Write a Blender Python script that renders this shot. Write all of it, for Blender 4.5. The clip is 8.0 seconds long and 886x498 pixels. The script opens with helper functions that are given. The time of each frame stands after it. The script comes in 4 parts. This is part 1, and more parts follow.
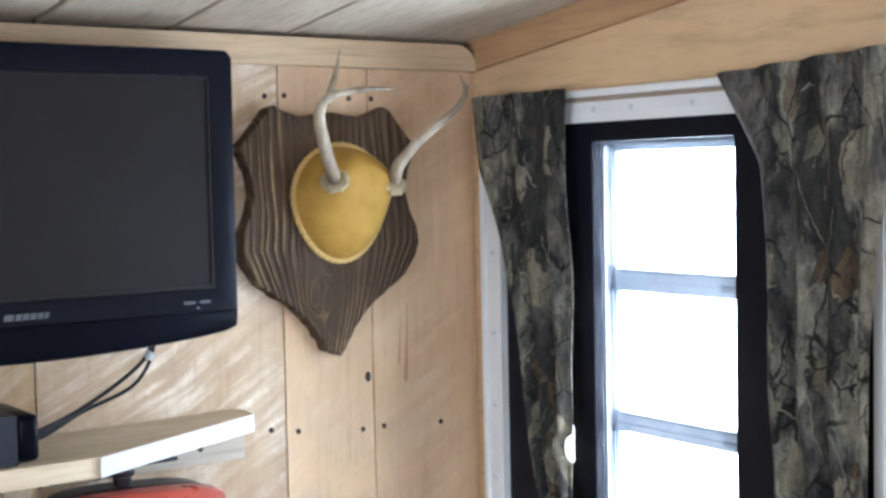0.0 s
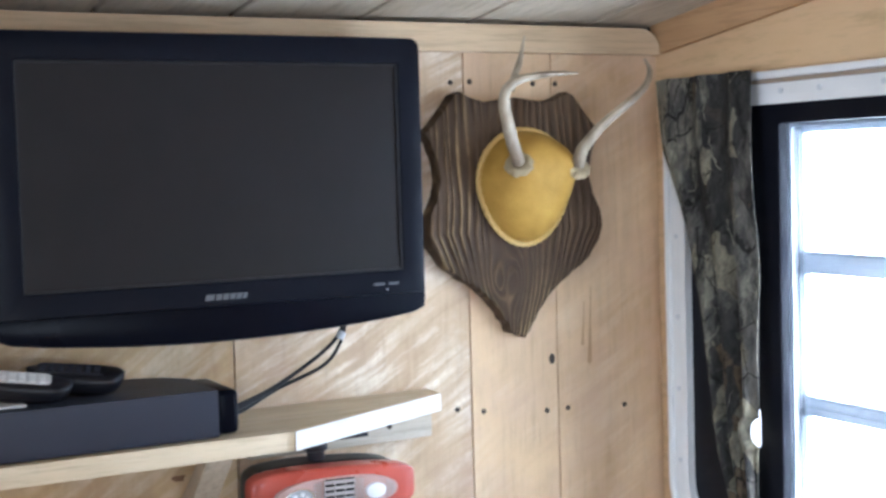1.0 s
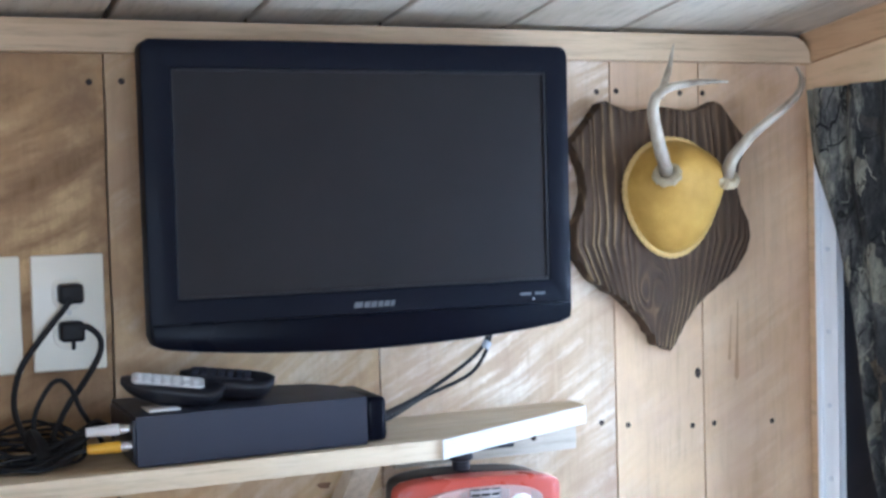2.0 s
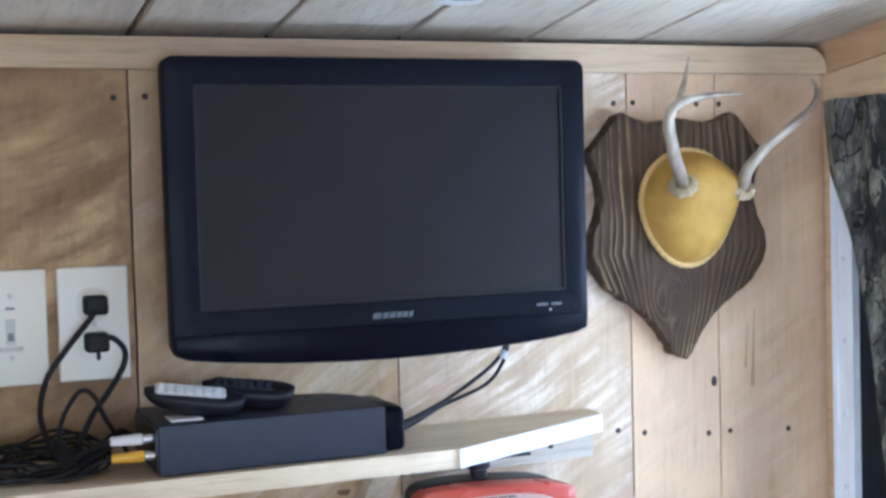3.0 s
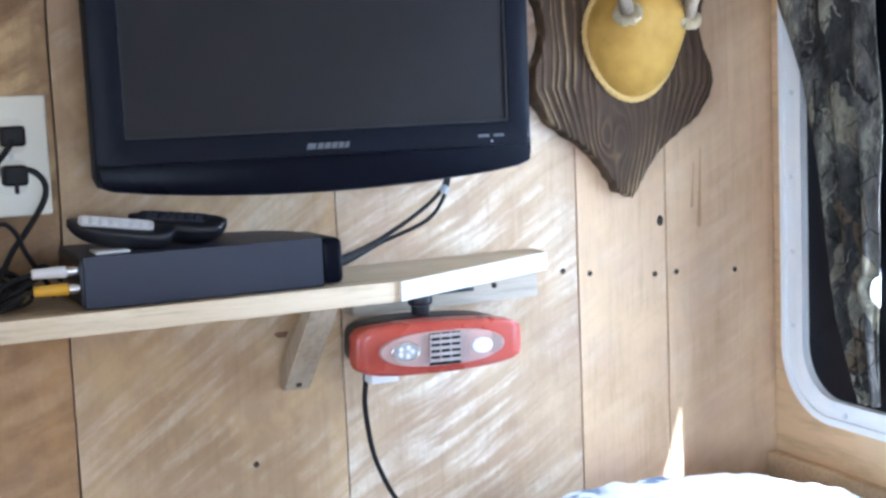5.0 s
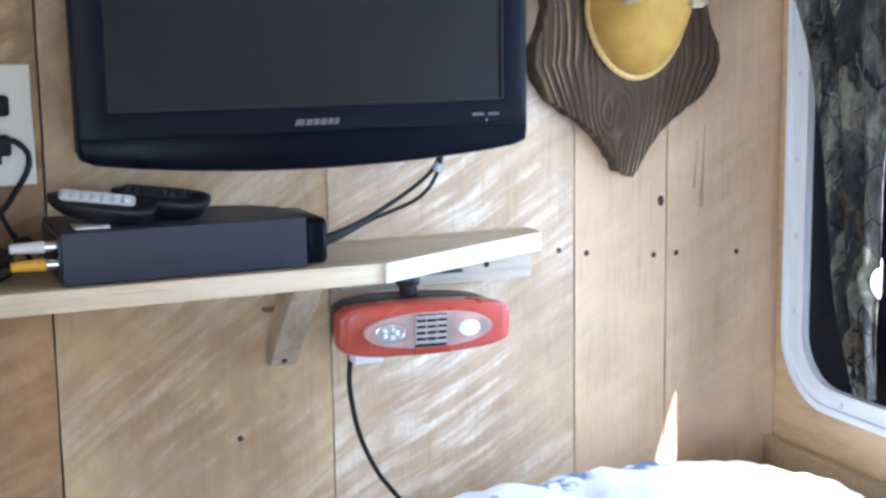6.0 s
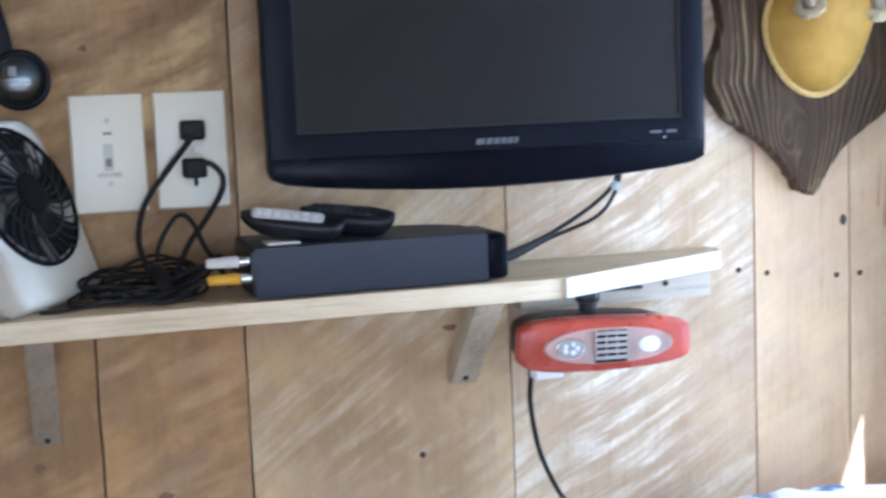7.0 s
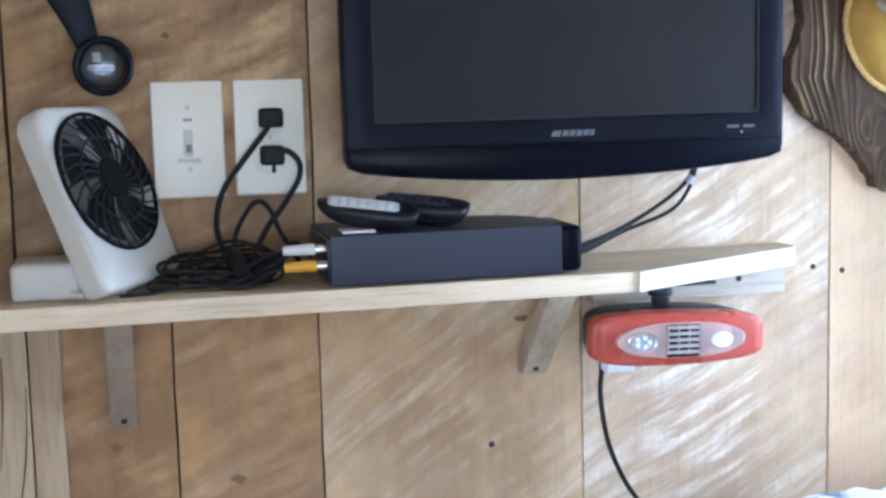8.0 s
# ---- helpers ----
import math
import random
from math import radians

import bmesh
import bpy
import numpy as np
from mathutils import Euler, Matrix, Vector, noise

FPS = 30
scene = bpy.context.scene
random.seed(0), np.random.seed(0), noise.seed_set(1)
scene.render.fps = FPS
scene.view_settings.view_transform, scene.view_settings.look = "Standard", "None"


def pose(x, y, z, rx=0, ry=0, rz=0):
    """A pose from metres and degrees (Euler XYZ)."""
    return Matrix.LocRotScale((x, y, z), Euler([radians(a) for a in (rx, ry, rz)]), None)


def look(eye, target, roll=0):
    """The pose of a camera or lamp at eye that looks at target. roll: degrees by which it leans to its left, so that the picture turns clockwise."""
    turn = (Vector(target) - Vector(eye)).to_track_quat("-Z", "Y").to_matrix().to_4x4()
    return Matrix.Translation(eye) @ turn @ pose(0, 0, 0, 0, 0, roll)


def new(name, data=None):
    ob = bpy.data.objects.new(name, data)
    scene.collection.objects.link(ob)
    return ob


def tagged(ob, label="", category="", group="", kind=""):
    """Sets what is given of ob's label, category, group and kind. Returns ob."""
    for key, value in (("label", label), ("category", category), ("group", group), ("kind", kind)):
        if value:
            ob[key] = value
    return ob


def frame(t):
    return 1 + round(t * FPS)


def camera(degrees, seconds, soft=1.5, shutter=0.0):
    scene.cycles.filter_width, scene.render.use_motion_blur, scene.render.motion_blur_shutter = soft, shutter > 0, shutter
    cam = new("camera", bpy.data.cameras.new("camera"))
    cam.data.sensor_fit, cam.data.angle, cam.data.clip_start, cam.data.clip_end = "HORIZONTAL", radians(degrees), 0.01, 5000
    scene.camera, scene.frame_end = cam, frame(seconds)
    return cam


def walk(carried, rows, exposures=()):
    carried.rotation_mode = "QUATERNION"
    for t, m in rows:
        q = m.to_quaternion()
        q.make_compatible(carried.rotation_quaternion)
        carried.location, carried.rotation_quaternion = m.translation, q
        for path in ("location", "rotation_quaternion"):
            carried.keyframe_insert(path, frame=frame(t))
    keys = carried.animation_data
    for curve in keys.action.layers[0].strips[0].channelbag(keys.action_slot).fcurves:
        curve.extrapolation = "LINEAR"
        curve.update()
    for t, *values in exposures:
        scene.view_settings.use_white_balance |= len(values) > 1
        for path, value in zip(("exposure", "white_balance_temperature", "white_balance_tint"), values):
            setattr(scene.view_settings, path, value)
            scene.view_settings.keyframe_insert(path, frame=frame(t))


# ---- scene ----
cam = camera(36.5, 8.0, 2.8, 0.3)
PATH = [
    (0, (-0.107, -1.373, 1.799), (1.066, 0.242, 1.688), -1.2),
    (0.5, (-0.126, -1.384, 1.775), (0.967, 0.288, 1.688), -1.3),
    (0.7, (-0.138, -1.373, 1.748), (0.895, 0.337, 1.657), -1.6),
    (1, (-0.122, -1.389, 1.793), (0.824, 0.37, 1.673), -1.7),
    (1.2, (-0.131, -1.389, 1.765), (0.778, 0.388, 1.639), -1.9),
    (1.5, (-0.131, -1.372, 1.773), (0.697, 0.441, 1.614), -2.4),
    (1.7, (-0.146, -1.362, 1.774), (0.663, 0.463, 1.654), -2.0),
    (2.8, (-0.139, -1.4, 1.806), (0.62, 0.45, 1.743), -1.5),
    (3, (-0.145, -1.391, 1.798), (0.607, 0.46, 1.709), -1.6),
    (3.5, (-0.136, -1.39, 1.798), (0.577, 0.474, 1.66), -1.9),
    (4, (-0.13, -1.384, 1.828), (0.593, 0.466, 1.6), -1.2),
    (4.2, (-0.142, -1.358, 1.776), (0.662, 0.457, 1.533), -1.9),
    (4.5, (-0.138, -1.353, 1.767), (0.693, 0.443, 1.478), -1.7),
    (4.7, (-0.141, -1.344, 1.708), (0.71, 0.454, 1.493), -2.5),
    (5.8, (-0.069, -1.346, 1.751), (0.649, 0.494, 1.438), -1.7),
    (6, (-0.074, -1.339, 1.753), (0.698, 0.478, 1.435), -0.9),
    (6.2, (-0.086, -1.33, 1.715), (0.669, 0.499, 1.429), -1.9),
    (6.5, (-0.092, -1.336, 1.725), (0.665, 0.492, 1.435), -1.6),
    (6.8, (-0.106, -1.336, 1.703), (0.543, 0.542, 1.479), -2.6),
    (7, (-0.096, -1.356, 1.72), (0.45, 0.554, 1.487), -2.3),
    (7.2, (-0.106, -1.35, 1.7), (0.398, 0.57, 1.45), -2.5),
    (7.5, (-0.105, -1.356, 1.712), (0.374, 0.571, 1.471), -2.2),
    (8, (-0.108, -1.358, 1.725), (0.347, 0.573, 1.475), -1.5),
]
walk(cam, [(t, look(eye, target, roll)) for t, eye, target, roll in PATH], [(0.0, 1.78, 5400, 10), (1.0, 1.84, 5250, 10), (1.5, 1.97, 4900, 10), (3.0, 2.02, 4750, 10), (4.5, 2.15, 4880, 10), (6.5, 2.03, 4880, 10), (7.5, 2.12, 4750, 10), (8.0, 2.12, 4750, 10)])

# ---- light ----
SUN_TO = Vector((0.267, -0.586, 0.765)).normalized()
world = bpy.data.worlds.new("sky")
scene.world = world
world.use_nodes = True
wn = world.node_tree
wn.nodes.clear()
sky = wn.nodes.new("ShaderNodeTexSky")
sky.sky_type = "NISHITA"
sky.sun_disc = False
sky.sun_elevation = radians(49.9)
sky.sun_rotation = radians(155.5)
bg = wn.nodes.new("ShaderNodeBackground")
bg.inputs[1].default_value = 0.15
wout = wn.nodes.new("ShaderNodeOutputWorld")
wn.links.new(sky.outputs[0], bg.inputs[0])
wn.links.new(bg.outputs[0], wout.inputs[0])

sun = new("sun", bpy.data.lights.new("sun", "SUN"))
sun.data.energy, sun.data.angle, sun.data.color = 5.0, radians(0.6), (1.0, 0.97, 0.92)
sun.matrix_world = look(SUN_TO * 6, (0, 0, 0))


def fill_lamp(eye, target, wide, high, watts, tint):
    lamp = new("daylight_fill", bpy.data.lights.new("daylight_fill", "AREA"))
    lamp.data.shape, lamp.data.size, lamp.data.size_y = "RECTANGLE", wide, high
    lamp.data.energy, lamp.data.color = watts, tint
    lamp.matrix_world = look(eye, target)
    return lamp


# stands in for sky light entering by the east window
fill_lamp((1.0, -0.35, 1.60), (0.0, -0.35, 1.50), 0.46, 0.48, 3.5, (0.88, 0.95, 1.0))
# fills added at openings in the unseen south and west walls
fill_lamp((-0.15, -2.62, 1.58), (0.1, 0.0, 1.55), 1.1, 0.6, 2.8, (0.93, 0.97, 1.0))
fill_lamp((-1.52, -1.1, 1.58), (0.94, -0.6, 1.6), 0.8, 0.6, 4.8, (0.93, 0.97, 1.0))


# ---- materials ----
def material(name):
    m = bpy.data.materials.new(name)
    m.use_nodes = True
    return m, m.node_tree, m.node_tree.nodes["Principled BSDF"]


def nd(nt, kind, ins=None, **props):
    n = nt.nodes.new("ShaderNode" + kind)
    for k, v in props.items():
        setattr(n, k, v)
    for k, v in (ins or {}).items():
        if isinstance(v, bpy.types.NodeSocket):
            nt.links.new(v, n.inputs[k])
        else:
            n.inputs[k].default_value = v
    return n


def maths(nt, op, a, b=0.0):
    return nd(nt, "Math", {0: a, 1: b}, operation=op).outputs[0]


def mix(nt, f, a, b, how="MIX"):
    n = nd(nt, "Mix", {0: f}, data_type="RGBA", blend_type=how)
    for k, v in ((6, a), (7, b)):
        if isinstance(v, bpy.types.NodeSocket):
            nt.links.new(v, n.inputs[k])
        else:
            n.inputs[k].default_value = (*v, 1)
    return n.outputs[2]


def ramp(nt, f, lo, hi):
    return nd(nt, "MapRange", {0: f, 1: lo, 2: hi}).outputs[0]


def coords(nt, scatter=True):
    c = nd(nt, "TexCoord").outputs["Object"]
    if not scatter:
        return c
    r = nd(nt, "ObjectInfo").outputs["Random"]
    s = nd(nt, "CombineXYZ", {0: maths(nt, "MULTIPLY", r, 7.0), 1: maths(nt, "MULTIPLY", r, 3.0), 2: maths(nt, "MULTIPLY", r, 11.0)}).outputs[0]
    return nd(nt, "VectorMath", {0: c, 1: s}, operation="ADD").outputs[0]


def noised(nt, vec, scale, detail=4.0, stretch=(1, 1, 1), rough=0.55):
    v = nd(nt, "Mapping", {"Vector": vec, "Scale": stretch}).outputs[0]
    return nd(nt, "TexNoise", {"Vector": v, "Scale": scale, "Detail": detail, "Roughness": rough}).outputs[0]


def bumped(nt, bsdf, height, strength, distance):
    b = nd(nt, "Bump", {"Height": height, "Strength": strength, "Distance": distance}).outputs[0]
    nt.links.new(b, bsdf.inputs["Normal"])


def wood(name, light, dark, saw=0.5, pale=(0.80, 0.70, 0.55), along=(30, 30, 2.2), rough=0.75, slant=(-0.46, 0.0, 0.89), gap=0.019, knots=True, blotch=None, grainy=0.6):
    """Sawn timber: long grain, broad tone, slanted blade marks in patches, a few knots."""
    m, nt, b = material(name)
    v = coords(nt)
    grain = noised(nt, v, 1.0, 7.0, along, 0.62)
    fine = noised(nt, v, 5.0, 6.0, along, 0.7)
    tone = noised(nt, v, 4.5, 3.0)
    f = maths(nt, "ADD", maths(nt, "MULTIPLY", grain, grainy), maths(nt, "MULTIPLY", tone, 1.1 - grainy))
    col = mix(nt, ramp(nt, f, 0.36, 0.76), dark, light)
    col = mix(nt, maths(nt, "MULTIPLY", ramp(nt, fine, 0.48, 0.70), 0.83 * grainy), col, tuple(c * 0.55 for c in dark))
    if blotch:
        warm = noised(nt, v, 13.0, 5.0, (1.0, 1.0, 0.8), 0.62)
        cool = noised(nt, nd(nt, "Mapping", {"Vector": v, "Location": (3.1, 1.7, 0.4)}).outputs[0], 9.0, 5.0, (1.0, 1.0, 1.2), 0.65)
        col = mix(nt, maths(nt, "MULTIPLY", ramp(nt, warm, 0.46, 0.66), 0.75), col, blotch[0])
        col = mix(nt, maths(nt, "MULTIPLY", ramp(nt, cool, 0.48, 0.68), 0.70), col, blotch[1])
    height = maths(nt, "ADD", maths(nt, "MULTIPLY", grain, 0.5), maths(nt, "MULTIPLY", fine, 0.5))
    if saw > 0:
        across = nd(nt, "VectorMath", {0: v, 1: slant}, operation="DOT_PRODUCT").outputs["Value"]
        run = nd(nt, "VectorMath", {0: v, 1: (slant[2], 0.0, -slant[0])}, operation="DOT_PRODUCT").outputs["Value"]
        jag = noised(nt, v, 1.0, 5.0, (180, 40, 60), 0.65)
        bend = noised(nt, v, 4.0, 2.0)
        way = maths(nt, "ADD", across, maths(nt, "ADD", maths(nt, "MULTIPLY", bend, 0.034), maths(nt, "MULTIPLY", jag, 0.006)))
        lane = nd(nt, "CombineXYZ", {0: maths(nt, "MULTIPLY", run, 9.5), 1: maths(nt, "MULTIPLY", way, 1.0 / gap), 2: maths(nt, "MULTIPLY", run, 1.3)}).outputs[0]
        scar = nd(nt, "TexNoise", {"Vector": lane, "Scale": 1.0, "Detail": 4.0, "Roughness": 0.52}).outputs[0]
        patch = noised(nt, v, 8.0, 6.0, (1, 1, 1), 0.65)
        streak = noised(nt, v, 1.0, 6.0, (150, 30, 18), 0.7)
        where = maths(nt, "MULTIPLY", ramp(nt, patch, 0.42, 0.62), maths(nt, "ADD", 0.5, maths(nt, "MULTIPLY", ramp(nt, streak, 0.3, 0.6), 0.5)))
        marks = maths(nt, "MULTIPLY", ramp(nt, scar, 0.45, 0.63), where)
        col = mix(nt, maths(nt, "MULTIPLY", marks, saw), col, pale)
        low = maths(nt, "MULTIPLY", ramp(nt, scar, 0.47, 0.30), ramp(nt, streak, 0.10, 0.75))
        col = mix(nt, maths(nt, "MULTIPLY", low, min(1.0, saw * 0.6)), col, tuple(c * 0.8 for c in dark))
        height = maths(nt, "ADD", height, maths(nt, "MULTIPLY", scar, 0.9))
    if knots:
        k = nd(nt, "TexVoronoi", {"Vector": nd(nt, "Mapping", {"Vector": v, "Scale": (1, 0.02, 0.6)}).outputs[0], "Scale": 5.5}).outputs["Distance"]
        k = maths(nt, "ADD", k, maths(nt, "MULTIPLY", fine, 0.06))
        col = mix(nt, maths(nt, "MULTIPLY", ramp(nt, k, 0.075, 0.05), 0.5), col, tuple(c * 0.35 for c in dark))
    nt.links.new(col, b.inputs["Base Color"])
    b.inputs["Roughness"].default_value = rough
    b.inputs["Specular IOR Level"].default_value = 0.25
    bumped(nt, b, height, 0.5, 0.0015)
    return m


def plain(name, colour, rough=0.5, metal=0.0, spot=0.12, grain=120.0, bump=0.15, spec=0.5):
    """Paint, plastic or metal with slight mottling and fine relief."""
    m, nt, b = material(name)
    v = coords(nt)
    a = noised(nt, v, 14.0, 4.0)
    c = noised(nt, v, grain, 3.0)
    col = mix(nt, maths(nt, "MULTIPLY", ramp(nt, a, 0.35, 0.75), spot), colour, tuple(x * 0.6 for x in colour))
    nt.links.new(col, b.inputs["Base Color"])
    nt.links.new(ramp(nt, maths(nt, "ADD", maths(nt, "MULTIPLY", a, 0.25), rough - 0.12), 0.0, 1.0), b.inputs["Roughness"])
    b.inputs["Metallic"].default_value = metal
    b.inputs["Specular IOR Level"].default_value = spec
    bumped(nt, b, c, bump, 0.0006)
    return m


def glass(name, colour=(1, 1, 1), rough=0.02):
    m, nt, b = material(name)
    b.inputs["Base Color"].default_value = (*colour, 1)
    b.inputs["Roughness"].default_value = rough
    b.inputs["Transmission Weight"].default_value = 1.0
    b.inputs["IOR"].default_value = 1.45
    v = coords(nt)
    bumped(nt, b, noised(nt, v, 8.0, 2.0), 0.02, 0.001)
    return m


def camouflage(name):
    """Printed camouflage on cotton: dark ground, pale bark and leaf patches, thin crossing twigs."""
    m, nt, b = material(name)
    v0 = coords(nt)

    def shifted(d, turn, stretch):
        return nd(nt, "Mapping", {"Vector": v, "Location": d, "Rotation": (turn, 0, 0), "Scale": stretch}).outputs[0]

    w = nd(nt, "TexNoise", {"Vector": v0, "Scale": 14.0, "Detail": 5.0, "Roughness": 0.65}).outputs["Color"]
    v = nd(nt, "VectorMath", {0: v0, 1: nd(nt, "VectorMath", {0: w, "Scale": 0.030}, operation="SCALE").outputs[0]}, operation="ADD").outputs[0]
    mott = ramp(nt, noised(nt, v, 55.0, 8.0, (1, 1.8, 0.6), 0.8), 0.30, 0.70)
    col = mix(nt, mott, (0.010, 0.010, 0.012), (0.066, 0.063, 0.058))
    grey = ramp(nt, noised(nt, shifted((1.3, 0.2, 0.7), 0.35, (1, 1.9, 0.7)), 9.0, 5.0, (1, 1, 1), 0.65), 0.48, 0.58)
    col = mix(nt, grey, col, mix(nt, mott, (0.050, 0.048, 0.045), (0.215, 0.205, 0.185)))
    bark = ramp(nt, noised(nt, shifted((0.2, 2.1, 0.9), -0.30, (1, 2.2, 0.6)), 9.5, 5.0, (1, 1, 1), 0.65), 0.515, 0.590)
    col = mix(nt, bark, col, mix(nt, mott, (0.10, 0.094, 0.075), (0.40, 0.385, 0.31)))
    cells = nd(nt, "TexVoronoi", {"Vector": shifted((0, 0, 0), 0.7, (1, 1.8, 0.8)), "Scale": 30.0}).outputs["Color"]
    pick = nd(nt, "SeparateColor", {0: cells}).outputs
    col = mix(nt, ramp(nt, pick[0], 0.84, 0.88), col, mix(nt, mott, (0.085, 0.078, 0.06), (0.31, 0.285, 0.215)))
    col = mix(nt, ramp(nt, pick[1], 0.93, 0.96), col, mix(nt, mott, (0.05, 0.038, 0.026), (0.15, 0.11, 0.072)))
    for scale, turn, thin, shade in ((11.0, 0.5, 0.020, (0.012, 0.011, 0.011)), (17.0, -0.6, 0.024, (0.014, 0.013, 0.012)), (23.0, 0.9, 0.022, (0.016, 0.015, 0.014)), (9.0, 1.1, 0.008, (0.24, 0.225, 0.18))):
        edge = nd(nt, "TexVoronoi", {"Vector": shifted((scale, 0.3, turn), turn, (1, 1.7, 0.7)), "Scale": scale}, feature="DISTANCE_TO_EDGE").outputs["Distance"]
        some = ramp(nt, noised(nt, shifted((turn, scale, 0), 0.0, (1, 1, 1)), 16.0, 2.0), 0.50, 0.56)
        col = mix(nt, maths(nt, "MULTIPLY", ramp(nt, edge, thin, thin * 0.5), maths(nt, "MULTIPLY", some, 0.9)), col, shade)
    worn = ramp(nt, noised(nt, shifted((0.4, 1.1, 0.6), 0.25, (1, 3.0, 0.5)), 38.0, 9.0, (1, 1, 1), 0.8), 0.34, 0.66)
    col = mix(nt, 0.85, col, mix(nt, worn, (0.30, 0.30, 0.32), (1.25, 1.22, 1.12)), "MULTIPLY")
    nt.links.new(col, b.inputs["Base Color"])
    b.inputs["Roughness"].default_value = 0.9
    b.inputs["Specular IOR Level"].default_value = 0.15
    bumped(nt, b, noised(nt, v0, 500.0, 2.0), 0.3, 0.0005)
    return m


def burnt_wood(name):
    """Dark stained softwood, brushed so that the hard grain stands out paler."""
    m, nt, b = material(name)
    v = coords(nt, False)
    sep = nd(nt, "SeparateXYZ", {0: v}).outputs
    warp = noised(nt, v, 5.0, 3.0, (1.2, 1, 0.45))
    fine = noised(nt, v, 60.0, 4.0, (1, 1, 0.25))
    # the grain draws together towards the tip and swerves round a knot above it
    fan_in = maths(nt, "MINIMUM", 1.0, maths(nt, "ADD", 0.42, maths(nt, "MULTIPLY", sep[2], 4.6)))
    spread = maths(nt, "DIVIDE", sep[0], fan_in)
    kx, kz = maths(nt, "ADD", sep[0], 0.020), maths(nt, "SUBTRACT", sep[2], 0.066)
    far = maths(nt, "ADD", maths(nt, "MULTIPLY", kx, kx), maths(nt, "MULTIPLY", maths(nt, "MULTIPLY", kz, kz), 0.45))
    swerve = maths(nt, "DIVIDE", maths(nt, "MULTIPLY", kx, 0.00075), maths(nt, "ADD", far, 0.00022))
    u = maths(nt, "ADD", maths(nt, "SUBTRACT", spread, swerve), maths(nt, "ADD", maths(nt, "MULTIPLY", fine, 0.0040), maths(nt, "MULTIPLY", warp, 0.075)))
    uneven = nd(nt, "TexNoise", {"Vector": nd(nt, "CombineXYZ", {0: maths(nt, "MULTIPLY", u, 55.0), 2: maths(nt, "MULTIPLY", sep[2], 3.0)}).outputs[0], "Scale": 1.0, "Detail": 3.0}).outputs[0]
    ring = maths(nt, "SINE", maths(nt, "ADD", maths(nt, "MULTIPLY", u, 6.2832 / 0.0104), maths(nt, "MULTIPLY", uneven, 11.0)))
    calm = ramp(nt, noised(nt, v, 11.0, 3.0), 0.36, 0.62)
    ring = maths(nt, "ADD", maths(nt, "MULTIPLY", maths(nt, "MULTIPLY", ring, calm), 0.8), maths(nt, "MULTIPLY", fine, 0.7))
    tone = noised(nt, v, 9.0, 3.0)
    col = mix(nt, ramp(nt, maths(nt, "ADD", maths(nt, "MULTIPLY", ring, 0.27), maths(nt, "MULTIPLY", tone, 1.05)), 0.0, 1.25), (0.018, 0.011, 0.008), (0.136, 0.085, 0.047))
    pale = maths(nt, "MULTIPLY", ramp(nt, ring, 0.50, 0.92), maths(nt, "ADD", maths(nt, "MULTIPLY", ramp(nt, tone, 0.45, 0.62), 0.26), maths(nt, "MULTIPLY", maths(nt, "MAXIMUM", ramp(nt, sep[0], -0.045, -0.085), ramp(nt, sep[2], 0.085, 0.03)), ramp(nt, tone, 0.32, 0.52))))
    col = mix(nt, maths(nt, "MULTIPLY", maths(nt, "MULTIPLY", pale, ramp(nt, fine, 0.34, 0.60)), 0.80), col, (0.36, 0.255, 0.130))
    nt.links.new(col, b.inputs["Base Color"])
    b.inputs["Roughness"].default_value = 0.6
    b.inputs["Specular IOR Level"].default_value = 0.2
    bumped(nt, b, ring, 0.9, 0.0026)
    return m


def leather(name):
    m, nt, b = material(name)
    v = coords(nt, False)
    a = noised(nt, v, 22.0, 4.0)
    c = nd(nt, "TexVoronoi", {"Vector": v, "Scale": 420.0}).outputs["Distance"]
    col = mix(nt, ramp(nt, a, 0.35, 0.7), (0.36, 0.200, 0.032), (0.51, 0.310, 0.062))
    nt.links.new(col, b.inputs["Base Color"])
    b.inputs["Roughness"].default_value = 0.6
    b.inputs["Specular IOR Level"].default_value = 0.22
    bumped(nt, b, maths(nt, "ADD", c, maths(nt, "MULTIPLY", a, 2.0)), 0.35, 0.0012)
    return m


def horn(name):
    m, nt, b = material(name)
    v = coords(nt)
    a = noised(nt, v, 30.0, 5.0, (1, 1, 0.35))
    col = mix(nt, ramp(nt, a, 0.35, 0.68), (0.15, 0.105, 0.065), (0.47, 0.40, 0.285))
    nt.links.new(col, b.inputs["Base Color"])
    b.inputs["Roughness"].default_value = 0.5
    bumped(nt, b, a, 0.5, 0.002)
    return m


def bedding(name):
    """White cotton printed with loose blue-grey flowers."""
    m, nt, b = material(name)
    v = coords(nt)
    w = nd(nt, "TexNoise", {"Vector": v, "Scale": 22.0, "Detail": 3.0}).outputs["Color"]
    v2 = nd(nt, "VectorMath", {0: v, 1: nd(nt, "VectorMath", {0: w, "Scale": 0.05}, operation="SCALE").outputs[0]}, operation="ADD").outputs[0]
    d = nd(nt, "TexVoronoi", {"Vector": v2, "Scale": 8.0}).outputs["Distance"]
    n = noised(nt, v, 45.0, 3.0)
    print_ = maths(nt, "MULTIPLY", ramp(nt, d, 0.40, 0.33), ramp(nt, n, 0.44, 0.52))
    col = mix(nt, maths(nt, "MULTIPLY", print_, 0.92), (0.80, 0.82, 0.85), (0.14, 0.19, 0.33))
    nt.links.new(col, b.inputs["Base Color"])
    b.inputs["Roughness"].default_value = 0.9
    bumped(nt, b, noised(nt, v, 700.0, 2.0), 0.25, 0.0004)
    return m


